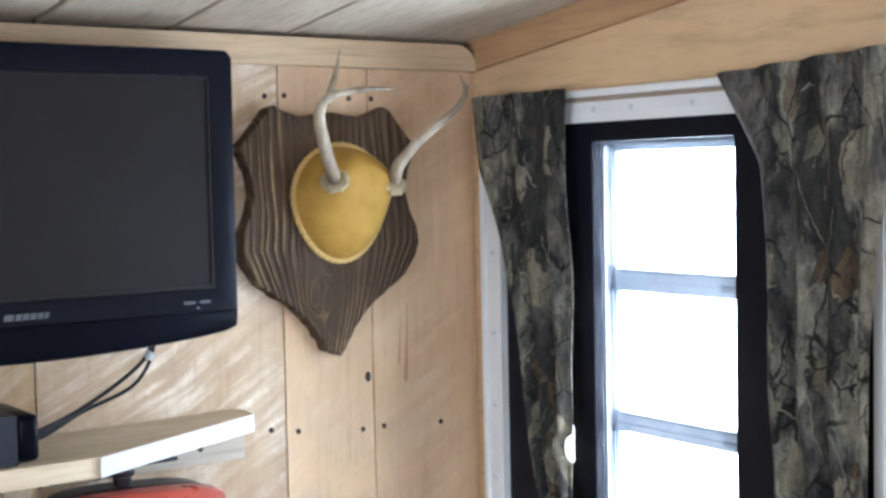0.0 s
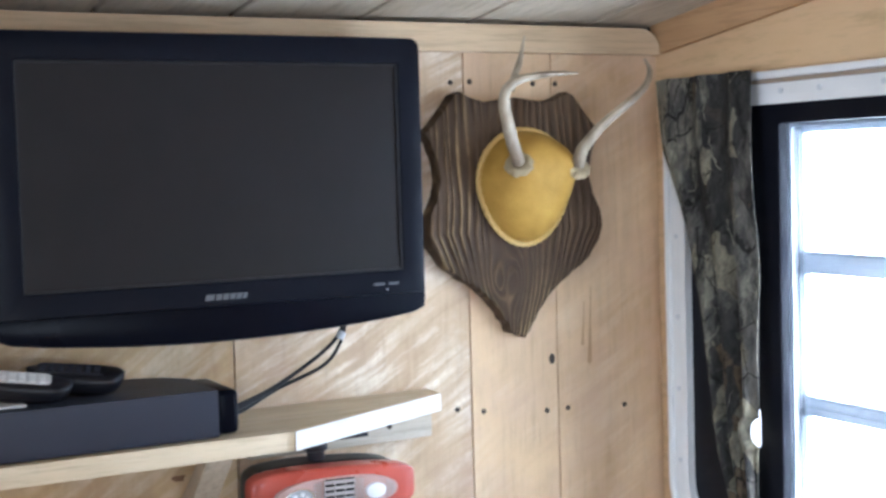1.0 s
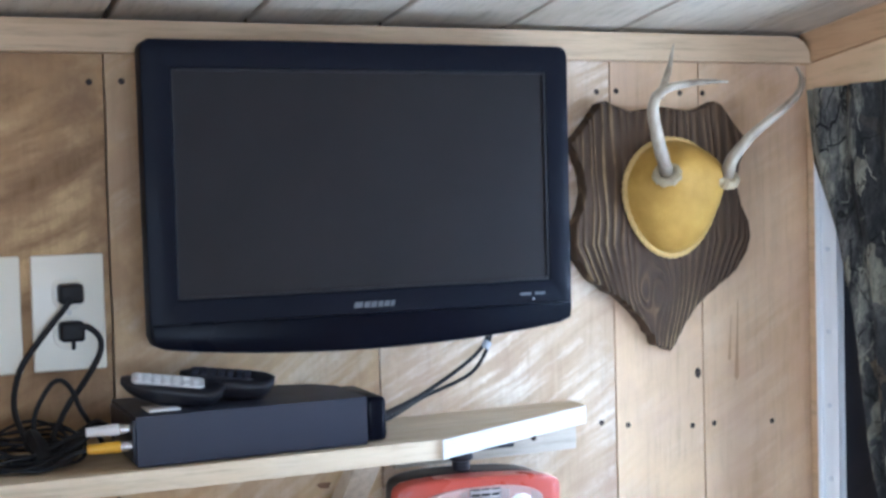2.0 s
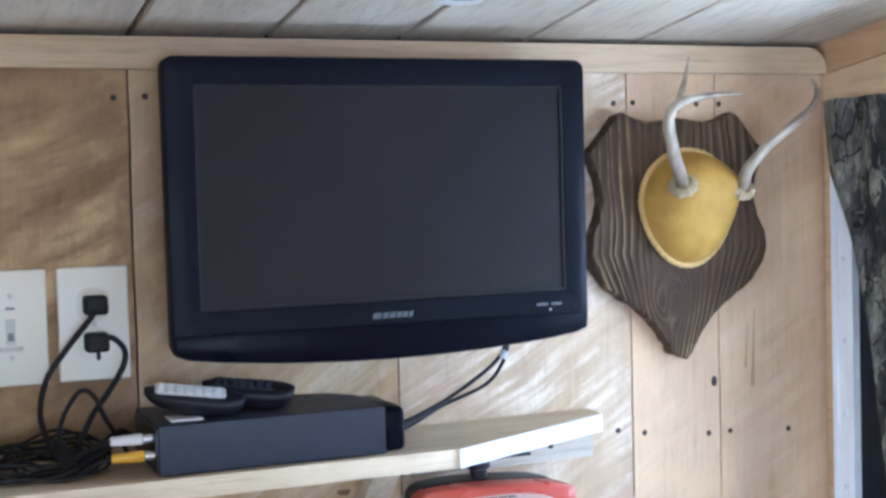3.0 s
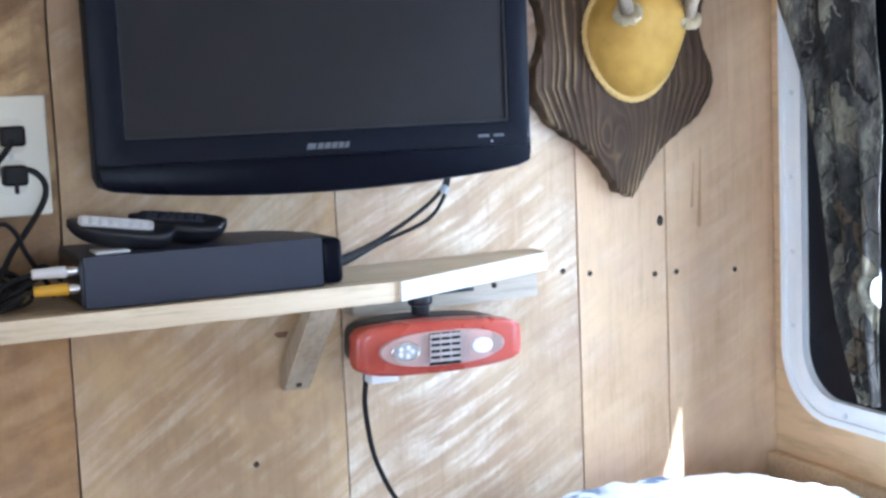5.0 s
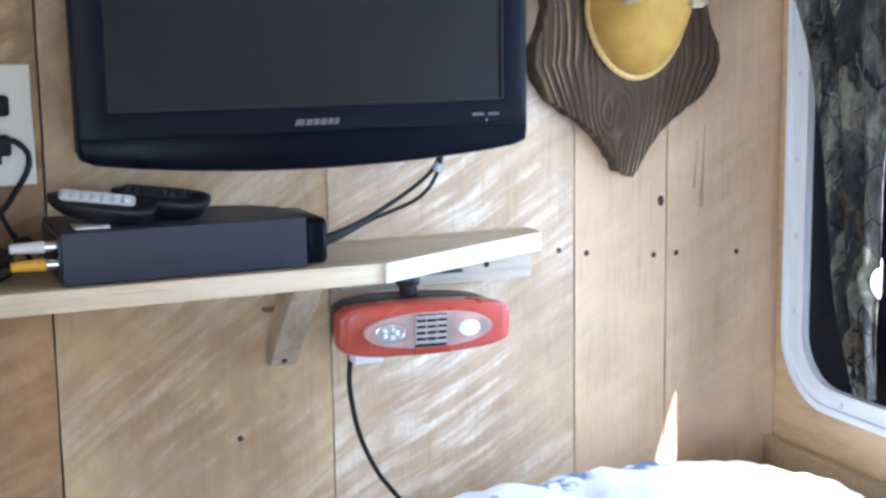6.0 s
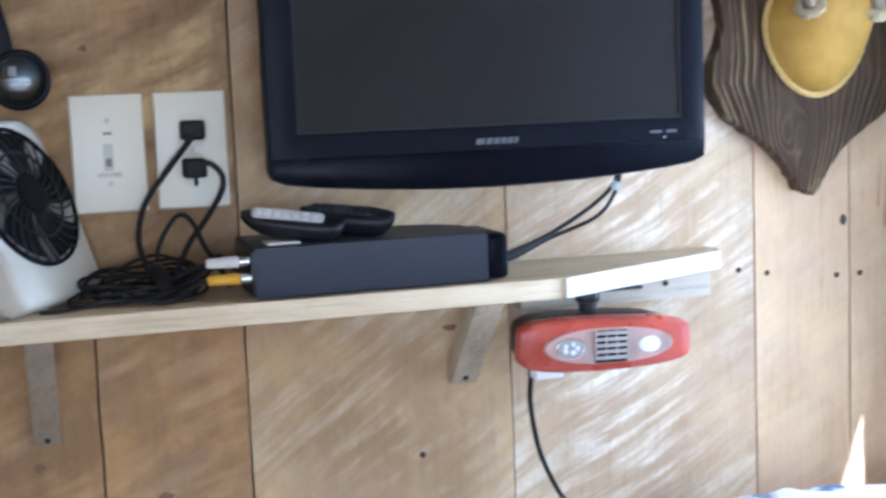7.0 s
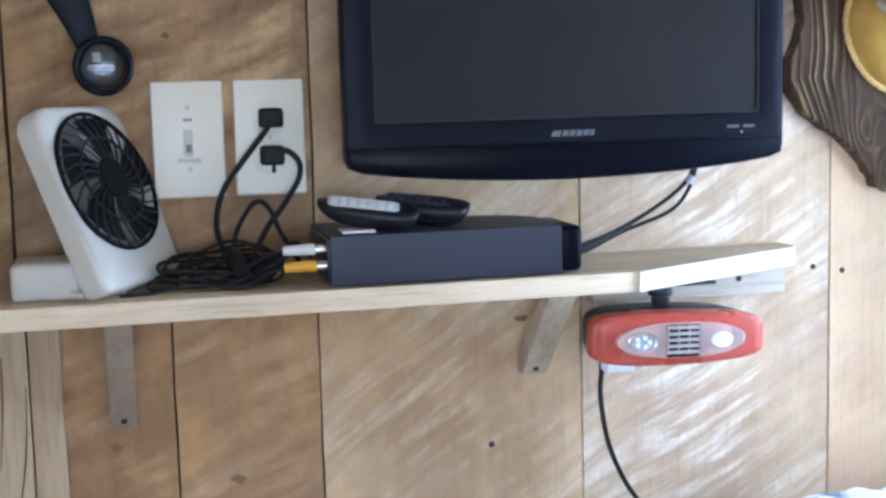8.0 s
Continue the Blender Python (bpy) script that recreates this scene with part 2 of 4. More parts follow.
W_BROWN = wood("rough_sawn_brown", (0.47, 0.298, 0.152), (0.21, 0.116, 0.048), 0.55, (0.64, 0.46, 0.29), slant=(-0.38, 0.0, 0.925), gap=0.017, blotch=((0.51, 0.302, 0.124), (0.265, 0.157, 0.095)), grainy=0.26)
W_UMBER = wood("rough_sawn_umber", (0.45, 0.295, 0.155), (0.20, 0.115, 0.052), 1.3, (0.62, 0.45, 0.235), slant=(-0.36, 0.0, 0.933), gap=0.021, blotch=((0.46, 0.292, 0.135), (0.25, 0.152, 0.088)), grainy=0.26)
W_TAN = wood("rough_sawn_tan", (0.65, 0.482, 0.290), (0.42, 0.282, 0.152), 0.60, (0.84, 0.73, 0.56), slant=(-0.58, 0.0, 0.815), gap=0.011, blotch=((0.66, 0.468, 0.245), (0.48, 0.332, 0.205)), grainy=0.28)
W_PALE = wood("rough_sawn_pale", (0.64, 0.49, 0.325), (0.44, 0.305, 0.185), 0.90, (0.88, 0.80, 0.66), gap=0.012, blotch=((0.65, 0.487, 0.305), (0.51, 0.365, 0.26)), grainy=0.34)
W_SMOOTH = wood("planed_pine", (0.72, 0.525, 0.335), (0.56, 0.380, 0.220), 0.28, (0.82, 0.69, 0.51), gap=0.015, blotch=((0.74, 0.53, 0.315), (0.62, 0.435, 0.30)), grainy=0.42)
W_PLY = wood("plywood", (0.76, 0.545, 0.325), (0.63, 0.425, 0.225), 0.0, along=(2.0, 2.0, 14), rough=0.6)
W_TRIM = wood("pine_trim", (0.72, 0.56, 0.37), (0.55, 0.40, 0.24), 0.0, along=(2.2, 40, 40))
W_RED = wood("red_pine", (0.55, 0.345, 0.175), (0.43, 0.25, 0.115), 0.0, along=(30, 2.2, 30))
W_CEIL = wood("whitewashed_plank", (0.62, 0.55, 0.43), (0.42, 0.345, 0.245), 0.25, (0.78, 0.70, 0.57), along=(26, 2.0, 26), slant=(0.9, 0.4, 0), gap=0.03)
W_SHELF = wood("shelf_pine", (0.80, 0.68, 0.49), (0.54, 0.41, 0.25), 0.0, along=(3, 40, 40))
W_WASH = wood("washed_pine", (0.56, 0.50, 0.41), (0.38, 0.32, 0.24), 0.0, along=(3, 40, 40))
W_GREY = wood("weathered_strip", (0.58, 0.49, 0.37), (0.36, 0.29, 0.20), 0.0)
# darker copy of the strip wood, with the left strut's shade in it
W_GREY_SHADED = wood("shaded_strip", (0.42, 0.35, 0.265), (0.27, 0.215, 0.16), 0.0)
W_POST = wood("cream_pine", (0.58, 0.46, 0.30), (0.40, 0.29, 0.17), 0.0)
DARK_GAP = plain("joint_shadow", (0.06, 0.038, 0.024), 0.9, spec=0.1)
WHITE = plain("dull_white", (0.68, 0.655, 0.60), 0.6, spot=0.45)
CREAM = plain("ring_plastic", (0.80, 0.80, 0.79), 0.4, spot=0.2)
PLATE = plain("ivory_plate", (0.90, 0.86, 0.72), 0.35, spot=0.08)
PRINT = plain("grey_print", (0.28, 0.28, 0.27), 0.6)
IVORY_DIM = plain("ivory_switch", (0.70, 0.68, 0.60), 0.4)
BLACK = plain("black_plastic", (0.012, 0.012, 0.016), 0.36, spec=0.45)
BEZEL = plain("bezel_plastic", (0.0052, 0.0064, 0.0120), 0.42, bump=0.08, spec=0.10)
GLOSS = plain("gloss_black", (0.0025, 0.0032, 0.0075), 0.30, bump=0.03, spec=0.07)
SCREEN = plain("screen_panel", (0.0185, 0.0163, 0.0165), 0.5, spot=0.3, grain=420.0, bump=0.25, spec=0.14)
SILVER = plain("silver_print", (0.42, 0.43, 0.45), 0.4, metal=0.3)
CHARCOAL = plain("charcoal_metal", (0.020, 0.024, 0.042), 0.5, metal=0.0, grain=600.0, bump=0.3)
MATT = plain("matt_black", (0.006, 0.006, 0.007), 0.8, spec=0.1)
RUBBER = plain("black_rubber", (0.010, 0.010, 0.011), 0.55, spec=0.3)
RED = plain("red_plastic", (0.42, 0.072, 0.046), 0.28, spot=0.1)
LENS_PINK = plain("ribbed_lens", (0.50, 0.33, 0.29), 0.25)
GRILLE = plain("grille_grey", (0.42, 0.37, 0.35), 0.4)
CHROME = plain("chrome", (0.75, 0.76, 0.78), 0.16, metal=1.0)
LAMP_WHITE = plain("lamp_lens", (0.80, 0.80, 0.80), 0.2)
KEYPAD = plain("grey_keypad", (0.62, 0.62, 0.62), 0.6, spot=0.5)
DIM_PRINT = plain("dim_print", (0.10, 0.105, 0.115), 0.5)
YELLOW = plain("yellow_plastic", (0.75, 0.42, 0.02), 0.4)
FAN_WHITE = plain("fan_plastic", (0.60, 0.575, 0.505), 0.4)
RESIN = plain("resin_stain", (0.52, 0.335, 0.185), 0.5, spot=0.5, spec=0.3)
# brown of the wood reflected in the window ring
WOOD_REFLECTION = plain("brown_reflection", (0.34, 0.26, 0.185), 0.7)
KNOT = plain("dark_knot", (0.24, 0.14, 0.078), 0.8, spot=0.8, grain=300.0, spec=0.2)
SCREW = plain("dark_screw", (0.045, 0.032, 0.024), 0.6, metal=0.4)
ALU = plain("grey_aluminium", (0.62, 0.64, 0.66), 0.4, metal=0.0)
ALU_DARK = plain("dark_aluminium", (0.16, 0.18, 0.21), 0.5)
MIRROR = plain("reflector_metal", (0.30, 0.34, 0.34), 0.16, metal=1.0, spot=0.6)
REVEAL = plain("reveal_aluminium", (0.085, 0.095, 0.115), 0.35, spot=0.6)
# pale mottle includes the streaks that the glass reflects over the rails
STILE = plain("stile_aluminium", (0.30, 0.33, 0.38), 0.3, spot=0.7)
# fan white darkened by colour for the shade inside the drum
FAN_WHITE_SHADED = plain("fan_plastic_shaded", (0.42, 0.39, 0.34), 0.6)
FRAME_BLACK = plain("black_aluminium", (0.0055, 0.0058, 0.0095), 0.45, spec=0.14)
CAMO = camouflage("leaf_camouflage")
PLAQUE = burnt_wood("burnt_plaque")
LEATHER = leather("tan_leather")
BRAID = plain("braid_cord", (0.62, 0.42, 0.14), 0.7)
HORN = horn("antler_horn")
BURR = plain("burr_bone", (0.46, 0.37, 0.22), 0.7, spot=0.6, bump=0.5)
BED = bedding("floral_cotton")
MATTRESS = plain("mattress_ticking", (0.62, 0.62, 0.62), 0.9)
PANE = glass("window_glass", (0.96, 0.98, 0.98))
LENS = glass("clear_lens", (0.93, 0.97, 0.96), 0.01)
DOME_LENS = plain("frosted_lens", (0.72, 0.73, 0.74), 0.25)
FLOOR = wood("floor_boards", (0.30, 0.20, 0.12), (0.17, 0.10, 0.055), 0.0, along=(30, 2, 30))
GROUND = plain("pale_gravel", (0.50, 0.48, 0.44), 0.95, grain=30.0)


# ---- mesh helpers ----
ORIGIN = {}


def thing(name, at, label, category, group="", kind=""):
    ob = new(name)
    ob.empty_display_size = 0.02
    ob.location = at
    ORIGIN[ob] = Vector(at)
    return tagged(ob, label, category, group, kind)


def finish(name, bm, mat, origin=(0, 0, 0), smooth=40):
    bmesh.ops.recalc_face_normals(bm, faces=bm.faces[:])
    for v in bm.verts:
        v.co -= Vector(origin)
    for f in bm.faces:
        f.smooth = True
    for e in bm.edges:
        e.smooth = len(e.link_faces) == 2 and e.calc_face_angle(4.0) < radians(smooth)
    me = bpy.data.meshes.new(name)
    bm.to_mesh(me)
    bm.free()
    me.materials.append(mat)
    return me


def part(name, bm, mat, parent, label="", smooth=40):
    o = ORIGIN[parent]
    ob = new(name, finish(name, bm, mat, o, smooth))
    ob.parent = parent
    ORIGIN[ob] = o
    return tagged(ob, label) if label else ob


def solid(name, bm, mat, at, label, category, kind="", group="", smooth=40):
    ob = new(name, finish(name, bm, mat, at, smooth))
    ob.location = at
    ORIGIN[ob] = Vector(at)
    return tagged(ob, label, category, group, kind)


def box(x0, x1, y0, y1, z0, z1, bevel=0.0, seg=2, bm=None):
    bm = bm or bmesh.new()
    g = bmesh.ops.create_cube(bm, size=1.0)["verts"]
    for v in g:
        v.co = Vector(((x0 + x1) / 2 + v.co.x * (x1 - x0), (y0 + y1) / 2 + v.co.y * (y1 - y0), (z0 + z1) / 2 + v.co.z * (z1 - z0)))
    if bevel:
        edges = list({e for v in g for e in v.link_edges})
        bmesh.ops.bevel(bm, geom=edges, offset=bevel, segments=seg, profile=0.5, affect="EDGES")
    return bm


def rounded(u0, u1, v0, v1, r, n=6):
    """A rectangle with round corners, as points; r: one radius or four (from the lower left, anticlockwise)."""
    rs = r if isinstance(r, tuple) else (r,) * 4
    out = []
    for (cu, cv, a0), q in zip(((u0, v0, 180), (u1, v0, 270), (u1, v1, 0), (u0, v1, 90)), rs):
        su, sv = (1 if cu == u0 else -1), (1 if cv == v0 else -1)
        for i in range(n + 1 if q else 1):
            a = radians(a0 + 90 * i / n)
            out.append((cu + su * q + q * math.cos(a), cv + sv * q + q * math.sin(a)))
    return out


def circle(cu, cv, r, n=24, rv=None):
    return [(cu + r * math.cos(2 * math.pi * i / n), cv + (rv or r) * math.sin(2 * math.pi * i / n)) for i in range(n)]


def plate(loops, place, depth, bevel=0.0, bm=None):
    """A flat shape with holes (outer loop first), laid out by place(u, v), made solid along the vector depth."""
    bm = bm or bmesh.new()
    edges = []
    for loop in loops:
        vs = [bm.verts.new(place(u, v)) for u, v in loop]
        edges += [bm.edges.new((vs[i], vs[(i + 1) % len(vs)])) for i in range(len(vs))]
    faces = [f for f in bmesh.ops.triangle_fill(bm, use_beauty=True, use_dissolve=False, edges=edges)["geom"] if isinstance(f, bmesh.types.BMFace)]
    rim = edges if bevel else []
    ex = bmesh.ops.extrude_face_region(bm, geom=faces)["geom"]
    bmesh.ops.translate(bm, vec=Vector(depth), verts=[v for v in ex if isinstance(v, bmesh.types.BMVert)])
    if bevel:
        bmesh.ops.bevel(bm, geom=[e for e in rim if e.is_valid], offset=bevel, segments=2, profile=0.5, affect="EDGES")
    return bm


def on_y(y):
    return lambda u, v: (u, y, v)


def on_x(x):
    return lambda u, v: (x, u, v)


def on_z(z):
    return lambda u, v: (u, v, z)


def spline(pts, per=6):
    p = [Vector(q) for q in pts]
    p = [2 * p[0] - p[1]] + p + [2 * p[-1] - p[-2]]
    out = []
    for i in range(1, len(p) - 2):
        a, b, c, d = p[i - 1:i + 3]
        for k in range(per):
            t = k / per
            out.append(0.5 * (2 * b + (c - a) * t + (2 * a - 5 * b + 4 * c - d) * t * t + (3 * b - a - 3 * c + d) * t ** 3))
    return out + [p[-2]]


def tube(pts, radius, per=6, sides=8, lump=0.0, bm=None, flat=1.0):
    """A round bar along a smooth line; radius is one number or one at each given point."""
    bm = bm or bmesh.new()
    line = spline(pts, per)
    rs = radius if isinstance(radius, (list, tuple)) else [radius] * len(pts)
    up, rings = Vector((0.13, 0.29, 0.95)), []
    for i, c in enumerate(line):
        t = (line[min(i + 1, len(line) - 1)] - line[max(i - 1, 0)]).normalized()
        side = t.cross(up).normalized()
        up = side.cross(t).normalized()
        f = i / (len(line) - 1) * (len(rs) - 1)
        k = min(int(f), len(rs) - 2) if len(rs) > 1 else 0
        r = rs[k] + (rs[min(k + 1, len(rs) - 1)] - rs[k]) * (f - k)
        ring = []
        for s in range(sides):
            a = 2 * math.pi * s / sides
            q = r * (1 + lump * noise.noise(Vector((i * 0.7, s * 1.3, r * 90))))
            ring.append(bm.verts.new(c + side * (math.cos(a) * q) + up * (math.sin(a) * q * flat)))
        rings.append(ring)
    for a, b in zip(rings, rings[1:]):
        for s in range(sides):
            bm.faces.new((a[s], a[(s + 1) % sides], b[(s + 1) % sides], b[s]))
    bm.faces.new(rings[0][::-1])
    bm.faces.new(rings[-1])
    return bm


def disc(c, axis, r, depth, n=16, bevel=0.0, bm=None, r2=None):
    """A short round bar that starts at c and goes depth along axis."""
    bm = bm or bmesh.new()
    axis = Vector(axis).normalized()
    m = Matrix.Translation(Vector(c) + axis * depth / 2) @ axis.to_track_quat("Z", "Y").to_matrix().to_4x4()
    g = bmesh.ops.create_cone(bm, cap_ends=True, segments=n, radius1=r, radius2=r if r2 is None else r2, depth=depth, matrix=m)["verts"]
    if bevel:
        edges = [e for e in {e for v in g for e in v.link_edges} if any(len(f.verts) > 4 for f in e.link_faces)]
        bmesh.ops.bevel(bm, geom=edges, offset=bevel, segments=2, profile=0.5, affect="EDGES")
    return bm


def sheet(nu, nv, at, thick=0.0, bm=None):
    """A grid of nu x nv quads laid by at(u, v), u and v from 0 to 1, thickened."""
    bm = bm or bmesh.new()
    g = [[bm.verts.new(at(i / nu, j / nv)) for i in range(nu + 1)] for j in range(nv + 1)]
    for j in range(nv):
        for i in range(nu):
            bm.faces.new((g[j][i], g[j][i + 1], g[j + 1][i + 1], g[j + 1][i]))
    if thick:
        bmesh.ops.recalc_face_normals(bm, faces=bm.faces[:])
        bmesh.ops.solidify(bm, geom=bm.faces[:], thickness=thick)
    return bm


def roof(y):
    return 1.965 + 0.13 * (-y if y > -1.3 else 2.6 + y)


# ---- the room ----
floor = solid("floor", box(-1.5, 0.942, -2.6, 0.0, -0.05, 0.0), FLOOR, (0, -1.3, 0), "brown boarded floor of the camper", "floor", "structure")
ground = solid("ground", box(-1500, 1500, -1500, 1500, -0.72, -0.70), GROUND, (0, 0, -0.7), "pale gravel ground outside in bright sun", "ground", "structure")

wall_north = solid("wall_north", box(-1.5, 1.0, 0.012, 0.05, 0.0, 2.15), DARK_GAP, (0.35, 0.03, 0), "wall of rough-sawn vertical boards behind the television", "wall", "structure")
# these two walls are out of view, their openings added for the fills
wall_south = solid("wall_south", plate([[(-1.5, 0), (1.0, 0), (1.0, 2.15), (-1.5, 2.15)], [(-0.72, 1.26), (0.42, 1.26), (0.42, 1.88), (-0.72, 1.88)]], on_y(-2.6), (0, -0.05, 0)), W_PLY, (0, -2.6, 0), "unseen plywood end wall with an opening added for fill light", "wall", "structure")
wall_west = solid("wall_west", plate([[(-2.65, 0), (0.05, 0), (0.05, 2.2), (-2.65, 2.2)], [(-1.52, 1.26), (-0.68, 1.26), (-0.68, 1.88), (-1.52, 1.88)]], on_x(-1.5), (-0.05, 0, 0)), W_PLY, (-1.5, -1.3, 0), "unseen plywood side wall with an opening added for fill light", "wall", "structure")
R_OUT, R_IN = (-0.667, -0.041, 1.310, 1.891), (-0.622, -0.080, 1.340, 1.854)
wall_east = solid("wall_east", plate([[(-2.65, 0), (0.05, 0), (0.05, 2.25), (-2.65, 2.25)], rounded(-0.645, -0.055, 1.322, 1.878, 0.07)], on_x(0.942), (0.05, 0, 0)), W_PLY, (0.942, -1.3, 0), "smooth orange plywood side wall round the window", "wall", "structure")

bm = bmesh.new()
xs = [-1.5, -1.36, -1.21, -1.065, -0.92, -0.775, -0.63, -0.485, -0.345, -0.20, -0.062, 0.083, 0.228, 0.378, 0.528, 0.672, 0.836, 0.99]
for a, b in zip(xs, xs[1:]):
    for ya, yb in ((0.02, -1.3), (-1.3, -2.65)):
        a, b = (a + 0.0012 if a in (0.083, 0.378) else a), (b - 0.0012 if b in (0.083, 0.378) else b)
        vs = [(x, y, roof(y) + h) for h in (0.0, 0.02) for x, y in ((a + 0.0022, ya), (b - 0.0022, ya), (b - 0.0022, yb), (a + 0.0022, yb))]
        q = [bm.verts.new(v) for v in vs]
        for f in ((0, 1, 2, 3), (7, 6, 5, 4), (0, 4, 5, 1), (1, 5, 6, 2), (2, 6, 7, 3), (3, 7, 4, 0)):
            bm.faces.new([q[i] for i in f])
bmesh.ops.bevel(bm, geom=[e for e in bm.edges if e.verts[0].co.x == e.verts[1].co.x and abs(e.verts[0].co.y - e.verts[1].co.y) > 0.5], offset=0.0016, segments=1, affect="EDGES")
ceiling = solid("ceiling", bm, W_CEIL, (0, -1.3, 2.1), "pale whitewashed plank ceiling with dark joints, rising from the wall", "ceiling", "structure")
bm = bmesh.new()
for ya, yb in ((0.05, -1.3), (-1.3, -2.65)):
    vs = [(x, y, roof(y) + h) for h in (0.022, 0.05) for x, y in ((-1.55, ya), (1.0, ya), (1.0, yb), (-1.55, yb))]
    q = [bm.verts.new(v) for v in vs]
    for f in ((0, 1, 2, 3), (7, 6, 5, 4), (0, 4, 5, 1), (1, 5, 6, 2), (2, 6, 7, 3), (3, 7, 4, 0)):
        bm.faces.new([q[i] for i in f])
solid("roof", bm, DARK_GAP, (0, -1.3, 2.15), "dark roof deck above the ceiling planks", "roof", "structure")

# cream boards in the corner below the shelf
post = solid("trim", box(-0.318, -0.2097, -0.024, -0.001, 0.0, 1.5155, 0.0012), W_POST, (-0.27, -0.01, 0), "cream pine corner board below the shelf", "trim", "structure")
for pts in ([(-0.2120, 1.44), (-0.2150, 1.38), (-0.2220, 1.33), (-0.2290, 1.29)], [(-0.2400, 1.36), (-0.2345, 1.42), (-0.2330, 1.47)]):
    part("crack", tube([(x, -0.0242, z) for x, z in pts], [0.0004, 0.0008, 0.0007, 0.0003][:len(pts)], 4, 5), DARK_GAP, post, "fine dark crack")
# added outside the view to keep the west fill off the left boards
solid("partition", box(-0.345, -0.320, -0.46, -0.001, 0.0, 2.01, 0.001), W_POST, (-0.33, -0.23, 0), "added unseen panel past the shelf's end that shades the left boards", "partition", "structure")
solid("trim", box(-0.2080, -0.1785, -0.022, -0.001, 0.6, 1.513, 0.0015), W_POST, (-0.19, -0.01, 0.6), "cream pine corner batten below the shelf", "trim", "structure")
solid("trim", plate([rounded(-0.318, 0.934, 1.928, 1.9600, (0.0, 0.0, 0.030, 0.0))], on_y(-0.002), (0, -0.018, 0), 0.0), W_TRIM, (0.35, -0.01, 1.94), "pine trim board with a rounded end under the ceiling", "trim", "structure")
bm = bmesh.new()
vs = [(x, y, roof(y) - h) for h in (0.0, 0.038) for x, y in ((0.9325, -0.001), (0.9415, -0.001), (0.9415, -1.3), (0.9325, -1.3))]
q = [bm.verts.new(v) for v in vs]
for f in ((0, 1, 2, 3), (7, 6, 5, 4), (0, 4, 5, 1), (1, 5, 6, 2), (2, 6, 7, 3), (3, 7, 4, 0)):
    bm.faces.new([q[i] for i in f])
solid("trim", bm, W_RED, (0.93, -0.6, 2.0), "reddish pine batten where the ceiling meets the window wall", "trim", "structure")
solid("trim", box(0.926, 0.9415, -1.3, -0.001, 1.215, 1.249, 0.0015), W_TRIM, (0.93, -0.6, 1.23), "pine rail below the window", "trim", "structure")
solid("trim", box(0.920, 0.9415, -1.3, -0.001, 1.10, 1.212, 0.002), W_TRIM, (0.93, -0.6, 1.15), "knotty pine board below the window rail", "trim", "structure")

# ---- window ----
window_1 = thing("window_1", (0.942, -0.35, 1.30), "black-framed camper window with a cream rounded inner ring", "window", kind="structure")
ring = part("window_ring", plate([rounded(*R_OUT, 0.085, 10), rounded(*R_IN, 0.06, 10)], on_x(0.922), (0.0195, 0, 0), 0.004), CREAM, window_1, "cream plastic ring with round corners")
lip = part("ring_lip", plate([rounded(R_IN[0] - 0.010, R_IN[1] + 0.010, R_IN[2] - 0.010, R_IN[3] + 0.010, 0.067, 10), rounded(*R_IN, 0.06, 10)], on_x(0.9185), (0.0033, 0, 0)), CREAM, window_1)
part("ring_rim", plate([rounded(*R_OUT, 0.085, 10), rounded(R_OUT[0] + 0.009, R_OUT[1] - 0.009, R_OUT[2] + 0.009, R_OUT[3] - 0.009, 0.077, 10)], on_x(0.9175), (0.0043, 0, 0), 0.0015), CREAM, window_1)
for y, z in [(-0.0605, z) for z in (1.42, 1.51, 1.60, 1.70, 1.80)] + [(-0.6445, z) for z in (1.42, 1.55, 1.68, 1.80)] + [(y, 1.325) for y in (-0.15, -0.26, -0.38, -0.50)] + [(y, 1.868) for y in (-0.15, -0.25, -0.31, -0.40, -0.52)]:
    part("ring_screw", disc((0.9225, y, z), (-1, 0, 0), 0.0033, 0.002, 10), ALU, window_1)
slot = rounded(-0.2005, -0.160, 1.455, 1.506, 0.008, 4)
U0, U1, Z0, Z1 = -0.449, -0.238, 1.385, 1.832
flange = [rounded(R_IN[0] - 0.012, R_IN[1] + 0.012, R_IN[2] - 0.012, R_IN[3] + 0.012, 0.06, 8), slot, rounded(U0, U1, Z0, Z1, 0.004, 2)]
part("window_frame", plate(flange, on_x(0.9285), (0.012, 0, 0), 0.0015), FRAME_BLACK, window_1, "black aluminium frame")
part("ring_ledge", box(0.9135, 0.9215, -0.600, -0.100, 1.8825, 1.8905, 0.0012), CREAM, window_1, "narrow cream ledge")
# strip that draws the wood's reflection on the ring's glossy step
part("ring_seam", box(0.9190, 0.9217, -0.600, -0.100, 1.8770, 1.8820, 0.0008), WOOD_REFLECTION, window_1, "brown strip for the wood reflected in the ring")
part("liner", plate([rounded(U0 - 0.006, U1 + 0.006, Z0 - 0.006, Z1 + 0.006, 0.004, 2), rounded(U0, U1, Z0, Z1, 0.004, 2)], on_x(0.941), (0.034, 0, 0)), REVEAL, window_1, "grey aluminium reveal")
part("glazing_bead", plate([rounded(U0, U1, Z0, Z1, 0.003, 2), rounded(U0 + 0.003, U1 - 0.003, Z0 + 0.003, Z1 - 0.004, 0.003, 2)], on_x(0.944), (0.003, 0, 0)), STILE, window_1, "thin bright bead")
